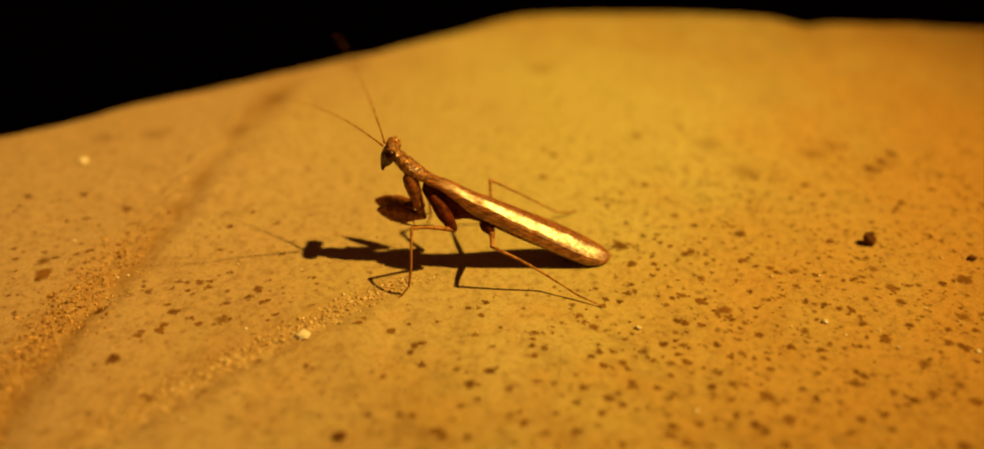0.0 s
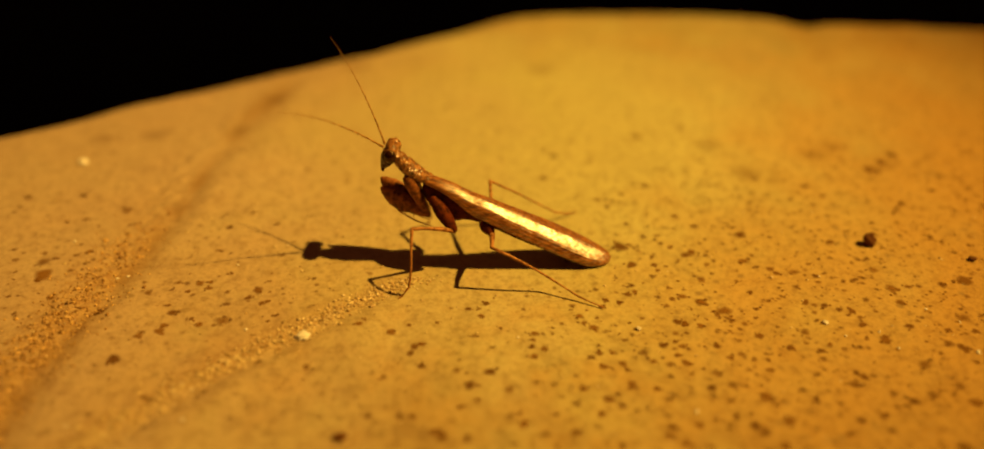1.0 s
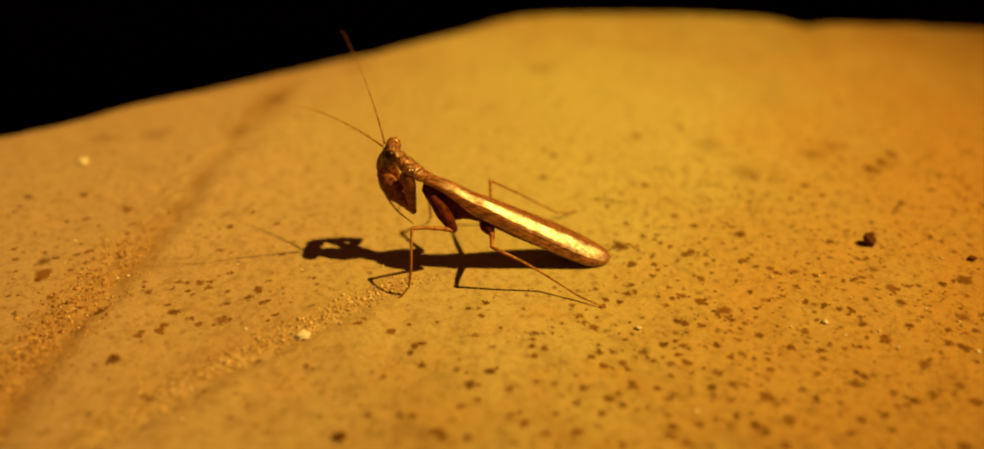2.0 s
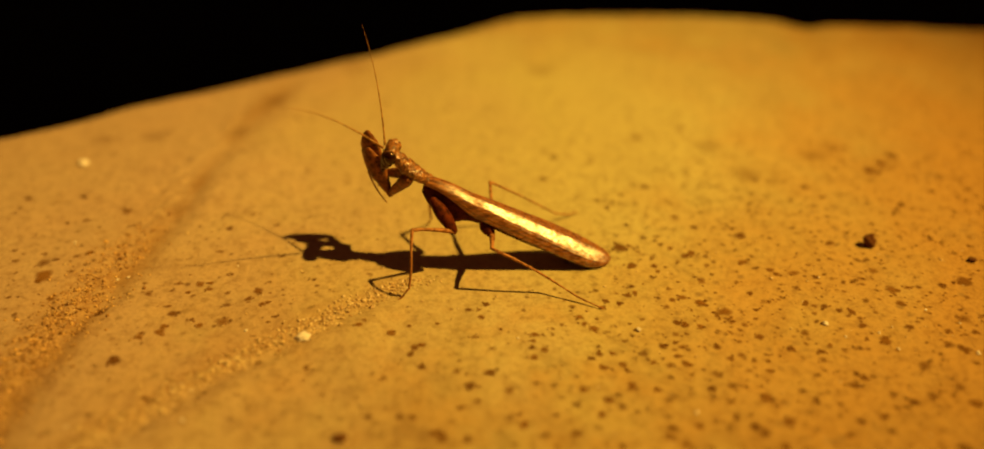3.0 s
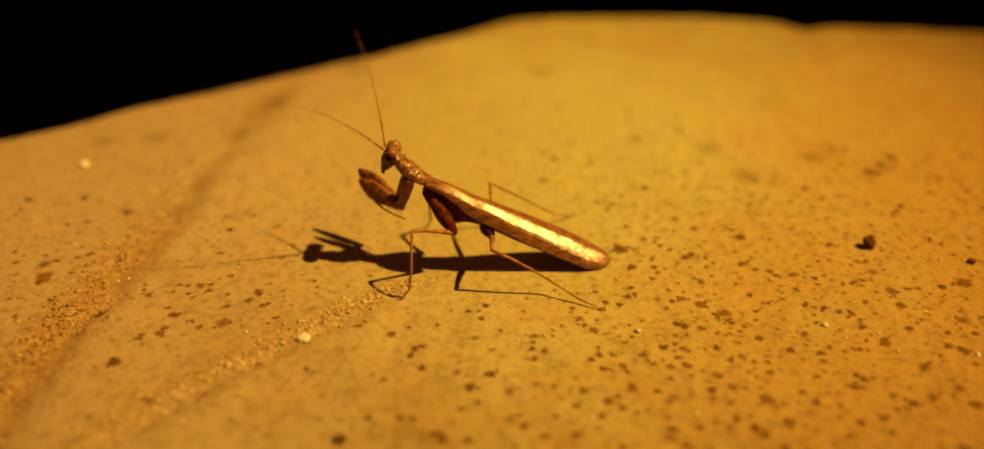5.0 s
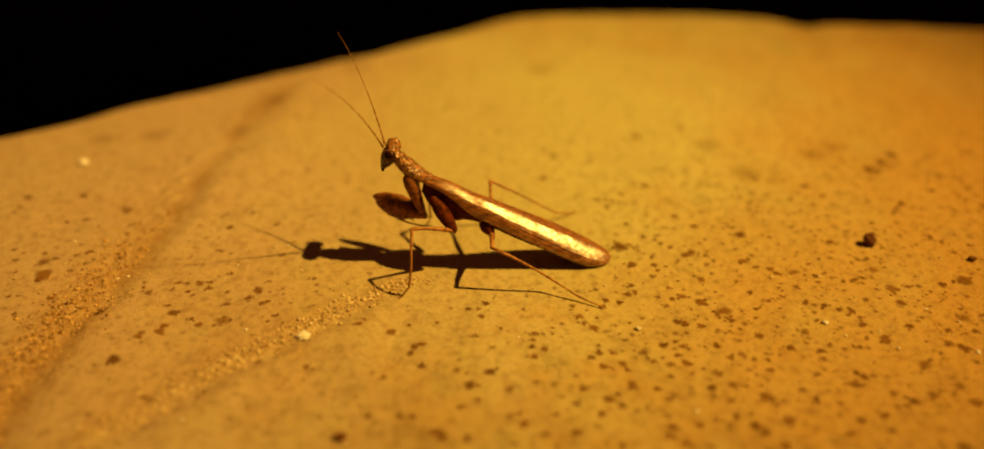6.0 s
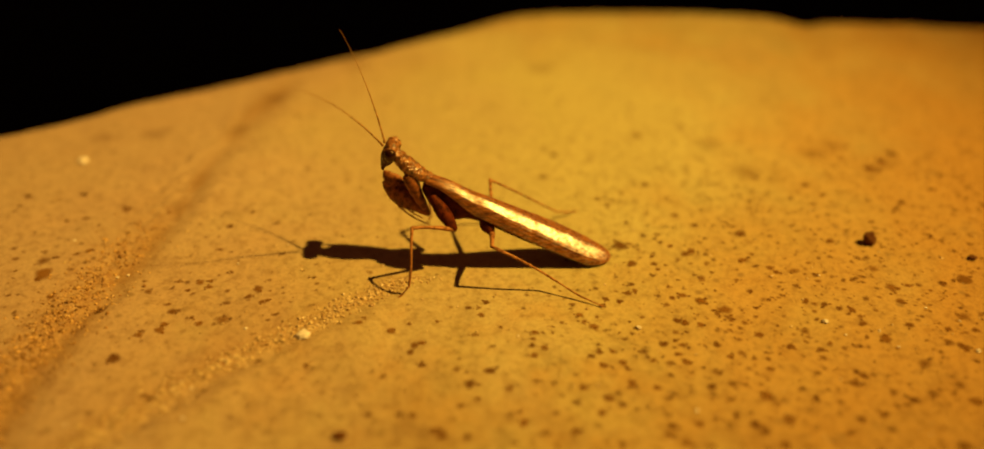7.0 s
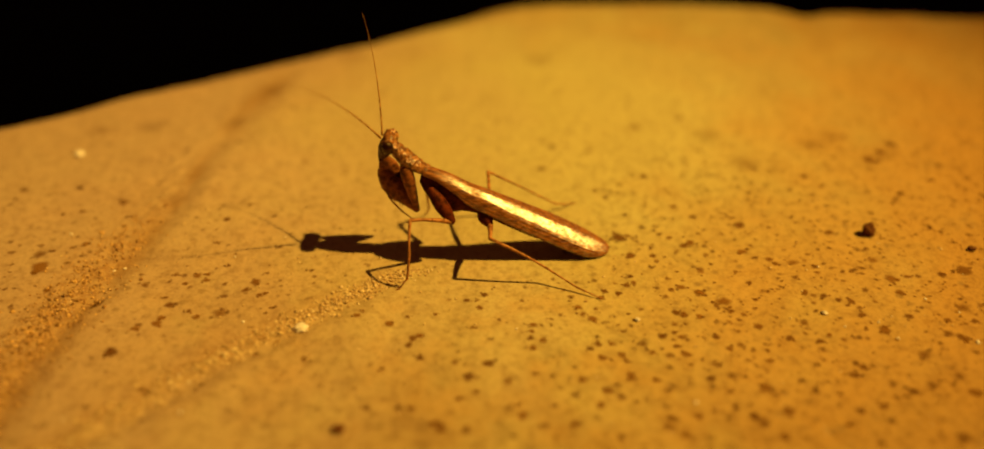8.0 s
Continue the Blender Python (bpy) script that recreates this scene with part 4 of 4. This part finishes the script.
# ---- what moves: forelegs boxing slowly, feelers sweeping ----
# seconds, joint below the neck shield, far end of the thigh (millimetres)
NEAR_A = [
    (0.0, -13.5, -1.2, 11.0, -22.9, 3.2, 9.5), (0.2, -13.5, -1.1, 11.0, -22.9, 3.2, 10.3), (0.5, -12.5, -1.2, 11.4, -22.4, 2.6, 12.9),
    (0.7, -12.1, -1.1, 11.6, -22.2, 2.6, 13.9), (1.0, -12.0, -1.0, 11.7, -21.9, 2.6, 15.3), (1.2, -11.9, -1.1, 11.7, -21.6, 3.3, 15.9),
    (1.5, -12.4, -1.2, 11.5, -21.6, 3.1, 16.7), (1.7, -13.3, -0.6, 11.1, -22.0, 4.0, 17.1), (2.3, -15.2, 0.4, 10.9, -22.8, 5.4, 18.2),
    (2.8, -17.0, 1.3, 11.0, -23.7, 6.6, 19.2), (3.0, -19.4, 3.4, 12.6, -24.3, 4.8, 23.3), (3.2, -18.9, 3.2, 12.4, -24.6, 4.8, 22.2),
]
NEAR_B = [
    (3.5, -19.6, 3.6, 12.8, -26.1, 5.4, 22.8), (3.8, -19.6, 3.8, 12.9, -26.9, 6.8, 21.6), (4.1, -20.1, 4.0, 13.4, -27.6, 8.8, 21.2),
    (4.3, -20.0, 2.6, 13.9, -28.2, 7.4, 20.2), (4.5, -19.9, 2.3, 13.5, -28.4, 7.7, 18.3), (4.7, -18.6, 2.1, 12.8, -27.9, 6.9, 17.1),
    (5.3, -16.2, 1.4, 11.1, -25.8, 7.4, 12.6), (5.8, -13.9, -0.3, 10.9, -23.7, 5.6, 10.6),
]
NEAR_C = [
    (6.0, -13.1, -0.9, 11.1, -23.0, 3.2, 11.6), (6.3, -12.5, -1.2, 11.4, -22.4, 2.8, 12.8), (6.5, -12.2, -1.1, 11.6, -22.1, 2.7, 14.2),
    (6.8, -11.9, -0.9, 11.7, -21.6, 3.5, 15.7), (7.0, -11.9, -1.1, 11.8, -21.5, 3.2, 16.0), (7.5, -12.2, -0.9, 11.6, -21.7, 3.1, 16.6),
    (7.8, -12.2, -1.2, 11.6, -21.4, 2.4, 17.6), (8.0, -13.3, -1.8, 11.1, -21.8, 2.8, 17.3),
]
FAR_A = [
    (0.0, -14.3, 3.0, 11.2, -23.7, 6.6, 9.5), (0.5, -12.3, 2.0, 11.6, -23.0, 4.2, 13.9), (1.0, -11.9, 1.6, 11.8, -21.8, 3.2, 17.2),
    (1.5, -12.8, 2.5, 11.4, -21.3, 3.6, 19.2), (1.7, -14.7, 4.0, 11.1, -21.2, 3.2, 20.9), (2.3, -19.0, 5.4, 13.0, -21.9, 4.4, 24.0),
    (2.8, -22.0, 6.9, 15.7, -23.2, 5.8, 27.4), (3.0, -21.8, 6.8, 15.5, -24.2, 5.3, 26.8), (3.2, -22.3, 6.7, 15.9, -25.7, 8.6, 27.1),
    (3.5, -22.4, 6.7, 16.2, -27.4, 9.3, 26.5), (3.8, -22.3, 6.8, 16.2, -27.7, 9.3, 26.5), (4.1, -21.7, 6.7, 15.0, -28.6, 11.8, 23.1),
]
FAR_B = [
    (4.3, -21.2, 5.5, 14.7, -29.0, 11.2, 20.4), (4.5, -20.7, 4.7, 13.7, -28.7, 10.9, 17.7), (4.7, -19.3, 4.3, 12.7, -28.0, 9.9, 17.3),
    (5.3, -16.8, 3.8, 11.3, -26.4, 10.2, 13.2), (5.8, -14.3, 2.6, 10.9, -24.5, 7.0, 11.2), (6.0, -13.6, 2.4, 11.1, -23.9, 6.0, 11.2),
    (6.5, -12.2, 1.6, 11.7, -22.3, 4.2, 15.1), (7.0, -11.8, 1.4, 11.8, -21.2, 3.0, 18.5), (7.5, -13.0, 3.2, 11.4, -20.6, 2.6, 20.3),
    (8.0, -14.7, 3.5, 11.0, -20.8, 2.6, 20.9),
]
# seconds, rise of the near feeler, lean of the far feeler (degrees in view)
FEEL_A = [
    (0.0, 26, 26), (0.1, 18, 13), (0.2, 22, 17), (0.3, 27, 13), (0.4, 29, 20), (0.5, 31, 30), (0.6, 26, 24), (0.7, 18, 27), (0.8, 17, 30),
    (0.9, 25, 12), (1.0, 16, 30), (1.1, 14, 26), (1.2, 16, 19), (1.4, 31, 10), (1.5, 32, 22), (1.7, 23, 30), (1.9, 17, 18), (2.1, 28, 28),
    (2.3, 18, 12), (2.5, 30, 24), (2.8, 34, 7), (2.9, 20, 11), (3.0, 21, 12), (3.1, 34, 14), (3.2, 34, 32), (3.3, 17, 12), (3.4, 29, 13),
]
FEEL_B = [
    (3.5, 21, 26), (3.6, 20, 19), (3.7, 17, 11), (3.8, 18, 9), (3.9, 32, 14), (4.0, 26, 31), (4.1, 30, 7), (4.3, 29, 14), (4.5, 27, 9), (4.7, 21, 10),
    (4.9, 30, 22), (5.1, 19, 10), (5.3, 32, 20), (5.5, 22, 12), (5.8, 33, 7), (5.9, 38, 17), (6.0, 47, 25), (6.2, 33, 25), (6.3, 25, 15),
    (6.5, 36, 15), (6.6, 19, 18), (6.8, 22, 20), (6.9, 27, 14), (7.0, 35, 24), (7.2, 37, 20), (7.4, 44, 16), (7.5, 26, 12), (7.6, 18, 24),
    (7.8, 18, 12), (8.0, 32, 10),
]


def aimed(at, way):
    """Pose at a joint in millimetres with +x along way and the blade upright."""
    x = Vector(way).normalized()
    y = Vector((0, 1, 0))
    y = (y - x * y.dot(x)).normalized()
    m = Matrix((x, y, x.cross(y))).transposed().to_4x4()
    return Matrix.Translation(Vector(at) * MM) @ m


def move_foreleg(hip, arm, side, rows):
    base = Vector((-16.0, side * 1.2, 19.8))
    hips, arms = [], []
    for t, *v in rows:
        j, e = Vector(v[:3]), Vector(v[3:])
        reach = e - base
        d = min(reach.length, HIP_LEN + THIGH_LEN - 0.01)
        axis = reach.normalized()
        along = (HIP_LEN ** 2 - THIGH_LEN ** 2 + d * d) / (2 * d)
        bend = j - base
        bend = (bend - axis * bend.dot(axis)).normalized()
        joint = base + axis * along + bend * math.sqrt(max(HIP_LEN ** 2 - along ** 2, 0.0))
        hips.append((t, aimed(base, joint - base)))
        twist = float(np.interp(t, (2.3, 2.8, 4.1, 4.45), (0, -22, -22, 0)))
        arms.append((t, aimed(joint, e - joint) @ pose(0, 0, 0, twist)))
    walk(hip, hips)
    walk(arm, arms)


def motions():
    move_foreleg(hip_near, arm_near, -1, NEAR_A + NEAR_B + NEAR_C)
    move_foreleg(hip_far, arm_far, 1, FAR_A + FAR_B)
    feel = FEEL_A + FEEL_B
    walk(antenna_near, [(t, Matrix.Translation(ROOT_NEAR * MM) @ pose(0, 0, 0, 0, (a - 24) * 0.85, 0)) for t, a, _ in feel])
    walk(antenna_far, [(t, Matrix.Translation(ROOT_FAR * MM) @ pose(0, 0, 0, 0, -(b - 15) * 1.1, 0)) for t, _, b in feel])


motions()
